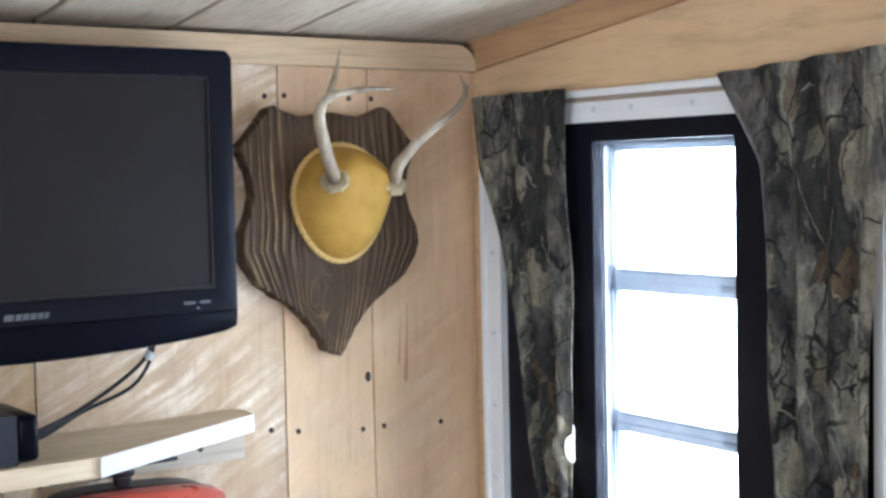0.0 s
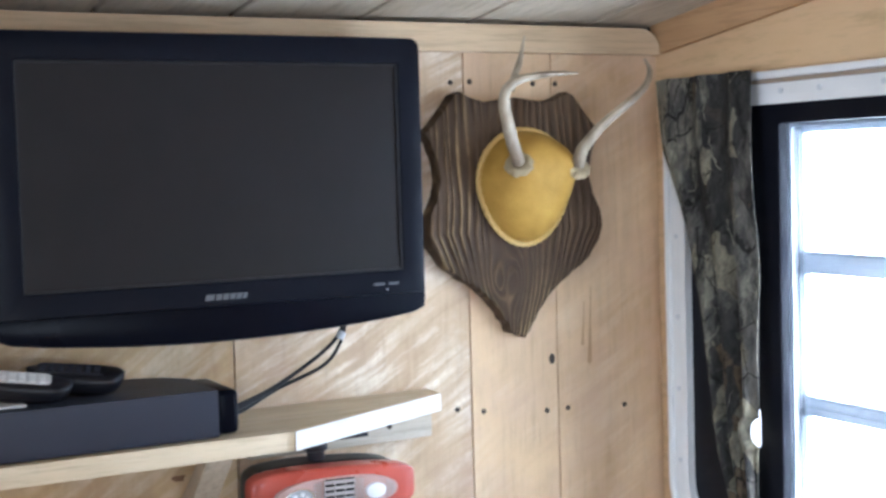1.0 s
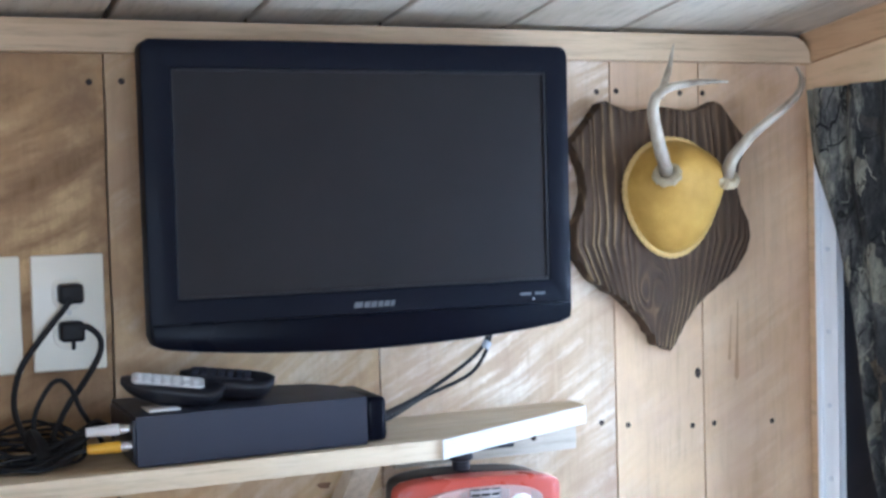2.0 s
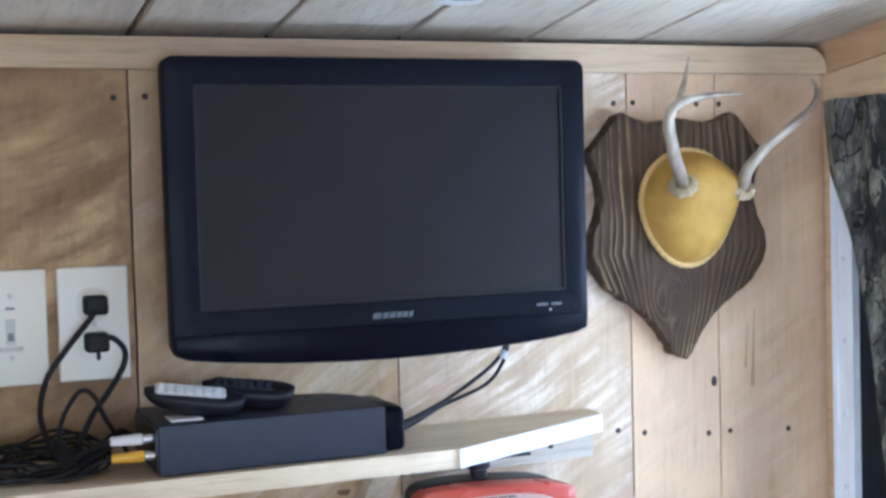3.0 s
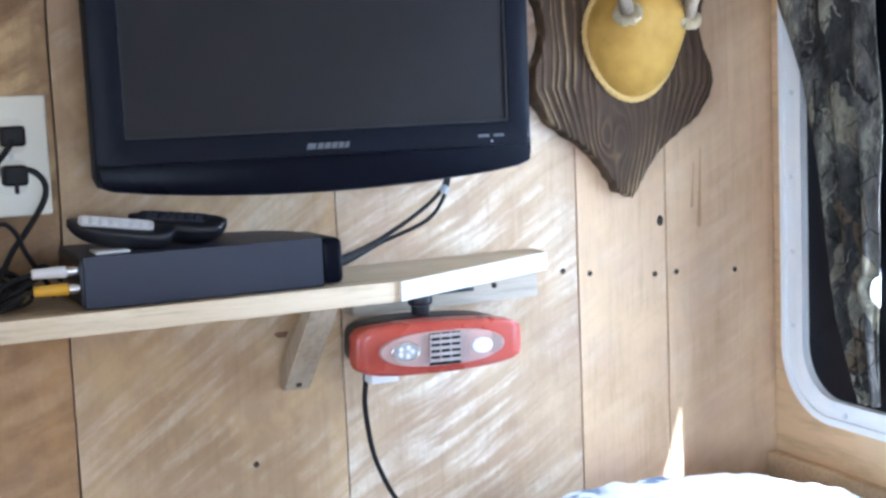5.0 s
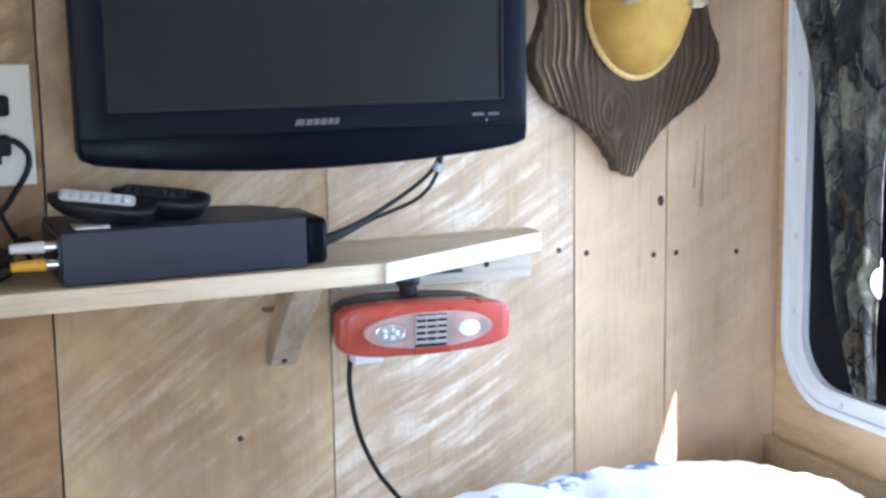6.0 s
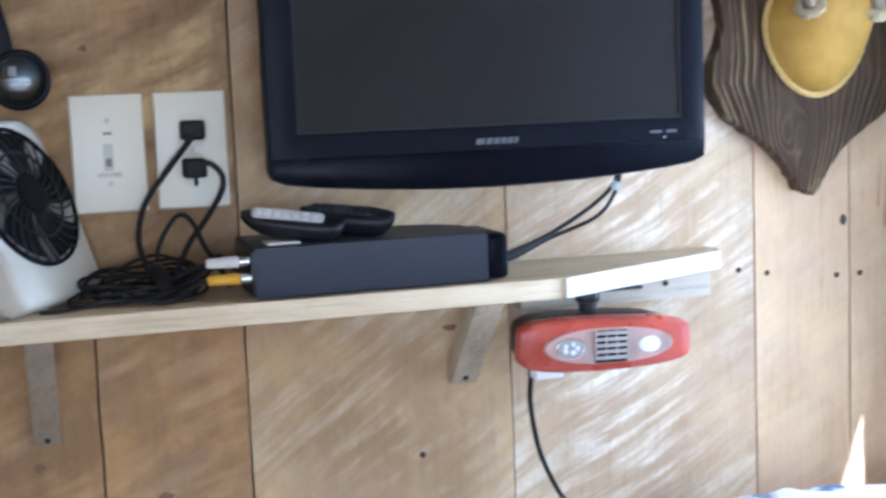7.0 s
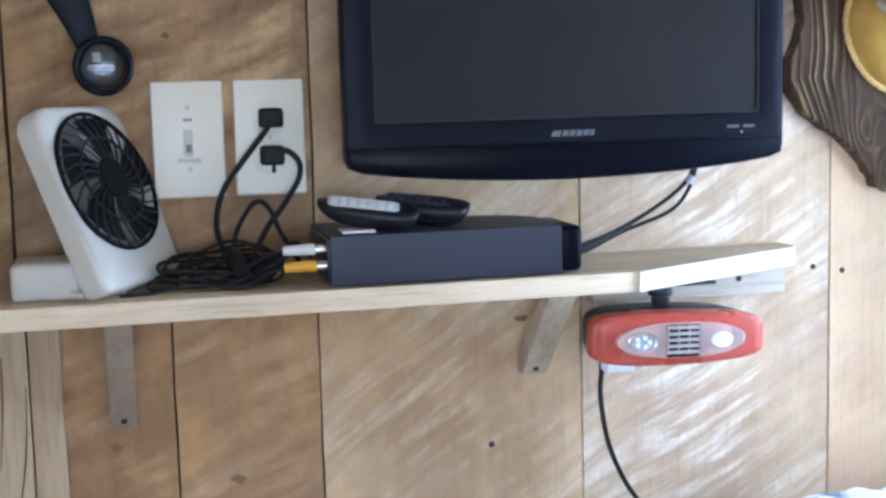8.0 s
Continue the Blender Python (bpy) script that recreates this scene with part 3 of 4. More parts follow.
storm = part("storm_frame", plate([rounded(U0 - 0.012, U1 + 0.004, Z0 - 0.02, Z1 + 0.006, 0.003, 2)] + [rounded(U0 - 0.004, U1 - 0.002, za, zb, 0.004, 3) for za, zb in ((Z0 - 0.006, 1.498), (1.522, 1.661), (1.687, Z1 - 0.011))], on_x(0.9635), (0.008, 0, 0), 0.0012), STILE, window_1, "pale blue-grey outer frame with two rails")
for za, zb in ((Z0, 1.509), (1.511, 1.673), (1.675, Z1)):
    pane = part("pane", box(0.956, 0.959, U0, U1, za, zb), PANE, window_1)
    pane.visible_shadow = False
for z in (1.499, 1.664):
    part("rail_catch", box(0.9605, 0.964, -0.432, -0.402, z + 0.004, z + 0.012, 0.0012), ALU_DARK, storm, "small dark catch")
    part("rail_lip", box(0.9605, 0.964, U0, U1 - 0.010, z + 0.0195, z + 0.0225, 0.0006), ALU_DARK, storm)


def curtain(label, left, right, folds, phase, notch=None):
    """Cloth hung in folds; left and right give its edges (y) down from the top to the hem."""
    def edge(e, v):
        k = v * (len(e) - 1)
        i = min(int(k), len(e) - 2)
        return e[i] + (e[i + 1] - e[i]) * (k - i)

    def at(u, v):
        a, b = edge(left, v), edge(right, v)
        z = 1.893 - 0.539 * v + 0.012 * (u if notch is None else 0.0)
        if notch:
            bite = notch[2] * math.sqrt(max(0.0, 1.0 - ((z - notch[1]) / notch[3]) ** 2))
        y = a + (b - a) * u + (bite * max(0.0, u - 0.6) / 0.4 if notch else 0.0)
        wave = math.sin(u * folds * 6.283 + phase + 1.3 * math.sin(v * 2.4 + phase)) * (0.0058 + 0.005 * v) * (1.0 if notch is None else min(1.0, (1.0 - u) * 5.0))
        crease = noise.noise(Vector((u * 7 + phase, v * 5, phase))) * 0.006
        return (0.9035 + wave + crease * (0.3 + v), y + 0.003 * math.sin(v * 9 + phase), z)

    bm = sheet(48, 70 if notch is None else 190, at)
    bmesh.ops.recalc_face_normals(bm, faces=bm.faces[:])
    bmesh.ops.solidify(bm, geom=bm.faces[:], thickness=0.0012)
    return solid("curtain", bm, CAMO, (0.907, (left[0] + right[0]) / 2, 1.35), label, "curtain", group="window curtains", smooth=60)


curtain("narrow leaf-camouflage cotton curtain tied back at the window", [-0.045, -0.056, -0.094, -0.118, -0.138, -0.163, -0.198], [-0.225, -0.225, -0.226, -0.226, -0.226, -0.227, -0.228], 3.0, 0.4, (-0.226, 1.4815, 0.0150, 0.0155))
curtain("wide leaf-camouflage cotton curtain gathered at the window", [-0.454, -0.502, -0.506, -0.508, -0.511, -0.515, -0.520], [-0.655, -0.649, -0.634, -0.634, -0.635, -0.636, -0.637], 3.6, 2.1)


# ---- television ----
tv = thing("television", (0.328, -0.05, 1.63), "black flat television with a wide bezel hung on the board wall", "television")
bow = [(0.104, 1.641)] + [(0.115 + 0.428 * i / 14, 1.6365 - 0.0135 * math.sin(math.pi * i / 14) ** 0.8) for i in range(15)] + [(0.555, 1.641)]
outline = bow + [(0.558, 1.650), (0.559, 1.924)] + [(0.548 + 0.011 * math.cos(radians(a)), 1.924 + 0.011 * math.sin(radians(a))) for a in (20, 45, 70, 90)] + [(0.110, 1.935)] + [(0.110 + 0.011 * math.cos(radians(a)), 1.924 + 0.011 * math.sin(radians(a))) for a in (110, 135, 160)] + [(0.099, 1.924), (0.100, 1.650)]
part("bezel", plate([outline, rounded(0.129, 0.532, 1.684, 1.907, 0.002, 2)], on_y(-0.082), (0, 0.022, 0), 0.0025), BEZEL, tv, "dark blue-black plastic bezel")
part("screen", box(0.127, 0.534, -0.0785, -0.070, 1.682, 1.909), SCREEN, tv, "unlit matt screen")
part("screen_gasket", plate([rounded(0.129, 0.532, 1.684, 1.907, 0.002, 2), rounded(0.1315, 0.5295, 1.6865, 1.9045, 0.002, 2)], on_y(-0.0805), (0, 0.004, 0)), RUBBER, tv)
band = [(x, z + 0.0012) for x, z in bow] + [(0.5565, 1.659), (0.1015, 1.661)]
part("lower_band", plate([band], on_y(-0.0850), (0, 0.006, 0), 0.002), GLOSS, tv, "glossy black strip")
part("back_shell", box(0.125, 0.535, -0.061, -0.026, 1.655, 1.918, 0.012, 3), BLACK, tv)
part("wall_bracket", box(0.27, 0.39, -0.030, 0.0, 1.72, 1.86, 0.003), BLACK, tv)
for i, (a, b) in enumerate(((0.0, 0.009), (0.011, 0.017), (0.0185, 0.0245), (0.026, 0.0315), (0.033, 0.0385), (0.040, 0.044))):
    part("maker_mark", plate([[(0.306 + a, 1.666), (0.306 + b, 1.666), (0.308 + b, 1.672), (0.308 + a, 1.672)]], on_y(-0.0826), (0, 0.0012, 0)), DIM_PRINT, tv)
for a, b in ((0.495, 0.508), (0.513, 0.525)):
    part("port_mark", box(a, b, -0.0826, -0.0815, 1.6685, 1.6715), DIM_PRINT, tv)
part("indicator", disc((0.511, -0.0815, 1.664), (0, -1, 0), 0.0012, 0.001, 8), SILVER, tv)


# ---- shelf ----
shelf = thing("shelf", (0.1, -0.07, 1.516), "pine plank wall shelf with a slanting white end and wooden struts", "shelf")
part("board", plate([[(-0.318, -0.001), (-0.318, -0.150), (0.372, -0.150), (0.594, -0.040), (0.597, -0.001)]], on_z(1.516), (0, 0, 0.020), 0.0015), W_SHELF, shelf)
# white strip over the wood: window light on the cut edge as colour
part("painted_edge", plate([[(0.371, -0.1522), (0.594, -0.0420), (0.5935, -0.0405), (0.371, -0.1504)]], on_z(1.5163), (0, 0, 0.0195)), WHITE, shelf, "cut wood edge coloured white for the window light")
part("cleat", box(0.366, 0.588, -0.030, -0.001, 1.4855, 1.5155, 0.0015), W_WASH, shelf, "pale support batten")
part("cleat_screw", disc((0.533, -0.030, 1.503), (0, -1, 0), 0.0032, 0.0012, 10), SCREW, shelf)
for x0, x1, zb in ((0.291, 0.319, 1.413), (-0.134, -0.109, 1.392)):
    bm = bmesh.new()
    prof = [(-0.001, zb), (-0.013, zb - 0.001), (-0.120, 1.5155), (-0.096, 1.5155), (-0.001, zb + 0.024)]
    plate([prof], lambda u, v: (x0, u, v), (x1 - x0, 0, 0), 0.0012, bm)
    strut = part("strut", bm, W_GREY if x0 > 0 else W_GREY_SHADED, shelf, "weathered wooden strut")
    part("strut_screw", disc(((x0 + x1) / 2, -0.0195, zb + 0.0065), (0, -0.85, -0.5), 0.0032, 0.002, 10), SCREW, strut)


# ---- trophy ----
trophy = thing("antler_mount", (0.717, -0.01, 1.59), "antlers with a tan leather cap on a dark burnt-wood shield", "trophy")
half = [(0.000, 1.8745), (0.020, 1.8715), (0.042, 1.869), (0.058, 1.8735), (0.074, 1.881), (0.083, 1.8775), (0.096, 1.861), (0.109, 1.846), (0.122, 1.834), (0.1165, 1.822), (0.1075, 1.803), (0.1040, 1.779), (0.1095, 1.757), (0.1195, 1.737), (0.1225, 1.717), (0.1170, 1.700), (0.1020, 1.680), (0.0830, 1.665), (0.0610, 1.652), (0.0400, 1.634), (0.0230, 1.612), (0.0125, 1.594)]
shield = [(0.717 + x, z) for x, z in half] + [(0.7225, 1.587)] + [(0.717 - x, z) for x, z in half[:0:-1]]
worn = []
for (xa, za), (xb, zb) in zip(shield, shield[1:] + shield[:1]):
    for k in range(4):
        x, z = xa + (xb - xa) * k / 4, za + (zb - za) * k / 4
        chip = 0.0013 * noise.noise(Vector((x * 120, 0.3, z * 120))) * (1.6 if z < 1.68 else 0.7)
        worn.append((x + chip * (1 if x > 0.717 else -1), z - chip * 0.5))
part("shield", plate([worn], on_y(-0.022), (0, 0.020, 0), 0.004), PLAQUE, trophy, "burnt and brushed wooden shield", smooth=30)


def egg(a, s):
    """The cap's outline at the angle a, shrunk by s."""
    c, d = math.cos(a), math.sin(a)
    return 0.7235 + 0.0615 * c * s * (1.0 - 0.10 * (d < 0) * abs(d)), 1.775 + (0.059 if d > 0 else 0.073) * d * s


bm = bmesh.new()
rings = []
for k in range(10):
    p = radians(90 * k / 9.0)
    s, h = math.cos(p), 0.053 * math.sin(p) ** 0.9
    row = []
    for i in range(40):
        a = 2 * math.pi * i / 40
        x, z = egg(a, max(s, 0.02))
        bulge = 0.010 * (math.exp(-((x - 0.690) ** 2 + (z - 1.800) ** 2) / 0.0006) + math.exp(-((x - 0.765) ** 2 + (z - 1.798) ** 2) / 0.0006))
        row.append(bm.verts.new((x, -0.024 - h * (1.0 + 0.35 * (z - 1.776) / 0.07) - bulge * min(1, h / 0.03), z)))
    rings.append(row)
for a, b in zip(rings, rings[1:]):
    for i in range(40):
        bm.faces.new((a[i], a[(i + 1) % 40], b[(i + 1) % 40], b[i]))
bm.faces.new(rings[-1])
part("leather_cap", bm, LEATHER, trophy, "ochre leather cap", smooth=80)
n = 220
bm = bmesh.new()
rows = []
for i in range(n):
    a = 2 * math.pi * i / n
    x, z = egg(a, 1.03)
    r = 0.0034
    nx, nz = math.cos(a), math.sin(a)
    twist = [(b, r * (0.78 + 0.34 * abs(math.sin(i * math.pi / 5 + b)))) for b in [2 * math.pi * j / 8 for j in range(8)]]
    rows.append([bm.verts.new((x + nx * q * math.cos(b), -0.0265 - q * math.sin(b), z + nz * q * math.cos(b))) for b, q in twist])
for i in range(n):
    for j in range(8):
        bm.faces.new((rows[i][j], rows[i][(j + 1) % 8], rows[(i + 1) % n][(j + 1) % 8], rows[(i + 1) % n][j]))
part("braid", bm, BRAID, trophy, "twisted tan cord round the cap")
left_a = [(0.690, -0.066, 1.788), (0.683, -0.080, 1.797), (0.661, -0.10, 1.829), (0.642, -0.12, 1.866), (0.651, -0.125, 1.884), (0.683, -0.12, 1.892), (0.723, -0.11, 1.896), (0.754, -0.10, 1.897)]
right_a = [(0.765, -0.058, 1.780), (0.769, -0.072, 1.792), (0.765, -0.09, 1.811), (0.780, -0.11, 1.838), (0.812, -0.12, 1.864), (0.834, -0.12, 1.882), (0.8445, -0.115, 1.899), (0.8405, -0.11, 1.914)]
left = part("antler", tube(left_a, [0.0085, 0.0082, 0.0074, 0.0063, 0.0052, 0.0040, 0.0028, 0.0010], 8, 12, 0.10), HORN, trophy, "pale grey-brown antler")
part("tine", tube([(0.650, -0.122, 1.877), (0.661, -0.113, 1.893), (0.673, -0.105, 1.911), (0.689, -0.09, 1.939)], [0.0042, 0.0040, 0.0030, 0.0010], 8, 10, 0.08), HORN, left)
right = part("antler", tube(right_a, [0.0085, 0.0082, 0.0072, 0.0058, 0.0048, 0.0040, 0.0032, 0.0012], 8, 12, 0.10), HORN, trophy, "pale grey-brown antler")
for base, aim, ant in ((left_a[1], Vector(left_a[2]) - Vector(left_a[0]), left), (right_a[1], Vector(right_a[2]) - Vector(right_a[0]), right)):
    aim = aim.normalized()
    s = aim.orthogonal().normalized()
    t = aim.cross(s)
    loop = [Vector(base) - aim * 0.004 + (s * math.cos(a) + t * math.sin(a)) * 0.0112 for a in [2 * math.pi * i / 12 for i in range(13)]]
    part("burr", tube(loop, 0.0058, 4, 8, 0.5), BURR, ant, "knobbly antler base", smooth=70)


# ---- wall plates ----
def cover(name, x0, label):
    p = thing(name, (x0 + 0.035, -0.003, 1.615), label, "wall plate")
    part("plate", box(x0, x0 + 0.070, -0.0065, -0.0005, 1.615, 1.7300, 0.0022, 3), PLATE, p)
    return p


outlet = cover("outlet", 0.0005, "ivory double wall outlet with two black plugs in it")
for z in (1.692, 1.653):
    part("receptacle", plate([rounded(0.0195, 0.0515, z - 0.0165, z + 0.0165, 0.012, 5)], on_y(-0.0085), (0, 0.003, 0), 0.0008), PLATE, outlet, "ivory socket face")
part("plate_screw", disc((0.0355, -0.0065, 1.6725), (0, -1, 0), 0.0028, 0.001, 10), IVORY_DIM, outlet)
power = cover("power_switch", -0.0795, "ivory switch plate marked with small grey print")
part("rocker", box(-0.0495, -0.0405, -0.0085, -0.0060, 1.656, 1.682, 0.001), IVORY_DIM, power, "slim ivory rocker")
part("rocker_slot", box(-0.0478, -0.0422, -0.0092, -0.0084, 1.660, 1.668, 0.0003), PRINT, power)
for z in (1.7045, 1.6435):
    part("plate_screw", disc((-0.0445, -0.0065, z), (0, -1, 0), 0.0028, 0.001, 10), IVORY_DIM, power)
part("print_bar", box(-0.0490, -0.0405, -0.0071, -0.0063, 1.691, 1.6935), PRINT, power)


def lettering(text, size, at, mat, parent):
    cu = bpy.data.curves.new("lettering", "FONT")
    cu.body, cu.size, cu.extrude, cu.align_x = text, size, 0.0002, "CENTER"
    tmp = new("lettering", cu)
    bpy.context.view_layer.update()
    me = bpy.data.meshes.new_from_object(tmp.evaluated_get(bpy.context.evaluated_depsgraph_get()))
    bpy.data.objects.remove(tmp)
    me.transform(Matrix.Translation(Vector(at) - ORIGIN[parent]) @ Matrix.Rotation(radians(90), 4, "X"))
    me.materials.clear()
    me.materials.append(mat)
    ob = new("lettering", me)
    ob.parent = parent
    return ob


lettering("POWER", 0.0066, (-0.0445, -0.0068, 1.6495), PRINT, power)


# ---- things on the shelf ----
player = thing("disc_player", (0.19, -0.08, 1.536), "charcoal disc player lying side-on on the shelf", "disc player")
plan = [(0.073, -0.141), (0.296, -0.141), (0.296, -0.050), (0.275, -0.024), (0.245, -0.012), (0.073, -0.012)]
part("case", plate([plan], on_z(1.5375), (0, 0, 0.0465), 0.0015), CHARCOAL, player)
part("front_bezel", box(0.2955, 0.3185, -0.138, -0.045, 1.5385, 1.5825, 0.006, 3), GLOSS, player, "glossy rounded front")
part("back_panel", box(0.0705, 0.0735, -0.136, -0.018, 1.5405, 1.5805, 0.0008), BLACK, player)
for x, y in ((0.09, -0.125), (0.28, -0.125), (0.09, -0.03), (0.23, -0.03)):
    part("foot", disc((x, y, 1.5362), (0, 0, 1), 0.006, 0.003, 12), RUBBER, player)


def remote(label, m, length, wide, buttons):
    """A boat-shaped handset: nearly flat top, hull deepest in the middle, ends rounded."""
    r = thing("remote_control", (0, 0, 0), label, "remote control", "remotes on the player")
    bm = bmesh.new()
    rows = []
    for i in range(25):
        u = -math.cos(math.pi * i / 24)
        w = wide / 2 * max(0.03, 1 - abs(u) ** (3.2 if u < 0 else 5.0)) ** 0.5 * (1.0 + 0.10 * u)
        d = 0.0200 * max(0.05, 1 - abs(u) ** (2.0 if u < 0 else 4.5)) ** 0.6
        row = []
        for k in range(20):
            a = 2 * math.pi * k / 20
            c, e = math.cos(a), math.sin(a)
            row.append(bm.verts.new((u * length / 2, w * math.copysign(abs(c) ** 0.8, c), 0.0155 + (0.0042 if e > 0 else d) * e)))
        rows.append(row)
    for p, q in zip(rows, rows[1:]):
        for k in range(20):
            bm.faces.new((p[k], p[(k + 1) % 20], q[(k + 1) % 20], q[k]))
    bm.faces.new(rows[0])
    bm.faces.new(rows[-1])
    part("case", bm, BLACK, r, smooth=60)
    part("keypad", plate([rounded(-length * 0.40, length * 0.30, -wide * 0.30, wide * 0.30, wide * 0.16, 6)], on_z(0.0185), (0, 0, 0.0018), 0.0), buttons[0], r, buttons[1])
    for i in range(7):
        for j in range(3):
            x, y = -length * 0.37 + i * length * 0.092, -wide * 0.25 + j * wide * 0.175
            part("button", box(x, x + length * 0.066, y, y + wide * 0.13, 0.0200, 0.0212 + 0.0004 * ((i + j) % 2), 0.0006, 2), buttons[2], r)
    r.matrix_world = m
    return r


remote("black remote control with a pale silver keypad on the player", pose(0.116, -0.090, 1.5900, 16, 8, -10), 0.098, 0.040, (KEYPAD, "pale grey keypad with white buttons", LAMP_WHITE))
remote("black remote control lying beside a silver one on the player", pose(0.173, -0.078, 1.5905, 12, 6, -18), 0.092, 0.043, (BLACK, "black keypad", CHARCOAL))
solid("paper_slip", box(0.088, 0.119, -0.122, -0.088, 1.5842, 1.5862, 0.0005), LAMP_WHITE, (0.10, -0.1, 1.5842), "small white card under the remote on the player", "card")

# composite leads at the player's back
lead = thing("video_cable", (0.07, -0.10, 1.537), "video lead with white and yellow plugs in the player", "cable")
for y, z, mat, name in ((-0.122, 1.5715, LAMP_WHITE, "white_plug"), (-0.128, 1.5565, YELLOW, "yellow_plug")):
    part("ferrule", disc((0.0705, y, z), (-1, 0, 0), 0.0048, 0.010, 14), CHROME, lead, "chrome collar")
    part(name, disc((0.0605, y, z), (-1, 0, 0), 0.0056, 0.030, 14, 0.0012, None, 0.0044), mat, lead)
    part("wire", tube([(0.032, y, z), (0.018, y + 0.004, z - 0.004), (0.000, y + 0.014, z - 0.014), (-0.02, y + 0.03, 1.5405)], 0.0021, 6, 8), RUBBER, lead)


def cord(label, plug_at, pts, r=0.0030):
    c = thing("outlet_cable", plug_at, label, "cable", "cords at the outlet")
    x, y, z = plug_at
    part("plug", box(x - 0.0115, x + 0.0115, y - 0.018, y + 0.0055, z - 0.0095, z + 0.0095, 0.0035, 3), RUBBER, c, "black moulded plug")
    part("cord", tube(pts, r, 7, 8), RUBBER, c)
    return c


cord("black power cord plugged in the upper socket, hanging down", (0.0355, -0.0145, 1.692), [(0.034, -0.032, 1.689), (0.029, -0.032, 1.680), (0.006, -0.026, 1.651), (-0.015, -0.030, 1.622), (-0.024, -0.05, 1.591), (-0.018, -0.07, 1.565), (-0.006, -0.08, 1.546), (0.02, -0.085, 1.541)])
low = cord("black power cord plugged in the lower socket, looping down", (0.0355, -0.0145, 1.655), [(0.040, -0.030, 1.658), (0.050, -0.031, 1.659), (0.061, -0.031, 1.647), (0.059, -0.031, 1.630), (0.042, -0.04, 1.606), (0.026, -0.05, 1.588), (0.013, -0.06, 1.568), (-0.002, -0.07, 1.545), (-0.03, -0.08, 1.5395)])
part("ground_pin", box(0.0335, 0.0375, -0.033, -0.030, 1.638, 1.647, 0.001), RUBBER, low)

heap = thing("cable_coil", (-0.02, -0.085, 1.536), "tangled coil of thin black cables heaped on the shelf", "cable")
random.seed(5)
for k in range(11):
    cx, cy = -0.022 + random.uniform(-0.012, 0.012), -0.082 + random.uniform(-0.008, 0.008)
    rx, ry, turn, lean = random.uniform(0.036, 0.062), random.uniform(0.016, 0.036), random.uniform(-0.25, 0.25), random.uniform(0.05, 0.55)
    pts = []
    for i in range(15):
        a = 2 * math.pi * i / 14 + k
        u, v = rx * math.cos(a), ry * math.sin(a)
        x, y = cx + u * math.cos(turn) - v * math.sin(turn), cy + u * math.sin(turn) + v * math.cos(turn)
        z = max(1.5385, 1.5385 + 0.0016 * k + (v + ry) * lean * 0.8 + 0.003 * math.sin(a * 3 + k))
        pts.append((x, min(y, -0.008), z))
    part("loop", tube(pts, 0.0017, 3, 6), RUBBER, heap)
part("loop", tube([(-0.009, -0.08, 1.545), (-0.008, -0.07, 1.581), (0.007, -0.06, 1.607), (0.018, -0.06, 1.613), (0.028, -0.06, 1.603), (0.036, -0.06, 1.583), (0.052, -0.055, 1.556), (0.06, -0.05, 1.540)], 0.0024, 7, 8), RUBBER, heap, "upright cable loop")
part("tie", tube([(-0.004, -0.112, 1.546), (-0.012, -0.085, 1.566), (-0.010, -0.06, 1.553)], 0.0075, 5, 8, 0.3), RUBBER, heap)
for k in range(5):
    part("loop", tube([(0.062, -0.040 - 0.012 * k, 1.560 + 0.004 * (k % 2)), (0.048, -0.045 - 0.011 * k, 1.566 + 0.003 * (k % 3)), (0.026, -0.055 - 0.010 * k, 1.556), (0.0, -0.07 - 0.006 * k, 1.546)], 0.0026, 5, 7), RUBBER, heap)

tvlead = thing("antenna_cable", (0.40, -0.055, 1.55), "pair of black cables rising from the player to the television", "cable")
part("wire", tube([(0.316, -0.090, 1.553), (0.341, -0.082, 1.556), (0.388, -0.062, 1.569), (0.436, -0.052, 1.592), (0.463, -0.050, 1.612), (0.474, -0.050, 1.632)], [0.0042, 0.0036, 0.0024, 0.0022, 0.0022, 0.0022], 7, 8), RUBBER, tvlead)
part("wire", tube([(0.316, -0.088, 1.551), (0.341, -0.080, 1.551), (0.392, -0.052, 1.564), (0.447, -0.046, 1.582), (0.467, -0.049, 1.605), (0.476, -0.050, 1.632)], [0.0040, 0.0034, 0.0022, 0.0021, 0.0021, 0.0021], 7, 8), RUBBER, tvlead)
part("tie", tube([(0.4660, -0.0500, 1.611), (0.4705, -0.0500, 1.618)], 0.0048, 3, 10), SILVER, tvlead, "grey cable tie")


# ---- folding fan ----
fan = thing("desk_fan", (-0.135, -0.085, 1.536), "small white folding desk fan with a black round grille", "fan")
yaw, tilt = radians(33), radians(23)
FN = Vector((math.cos(yaw) * math.cos(tilt), -math.sin(yaw) * math.cos(tilt), math.sin(tilt)))
FR = Vector((math.sin(yaw), math.cos(yaw), 0.0))
FU = FN.cross(FR).normalized()
if FU.z < 0:
    FU = -FU
F0 = Vector((-0.092, -0.088, 1.551))


def on_fan(n):
    return lambda u, v: F0 + FR * u + FU * v + FN * n


part("housing", plate([rounded(-0.070, 0.067, -0.006, 0.174, (0.012, 0.012, 0.026, 0.026), 6), circle(-0.001, 0.096, 0.0655, 40)], on_fan(0.0), -FN * 0.024, 0.006), FAN_WHITE, fan, "white plastic housing", smooth=50)
part("grille_rim", plate([circle(0, 0.096, 0.0690, 40), circle(0, 0.096, 0.0660, 40)], on_fan(0.0035), FN * -0.004, 0.0010), MATT, fan, "black grille rim")
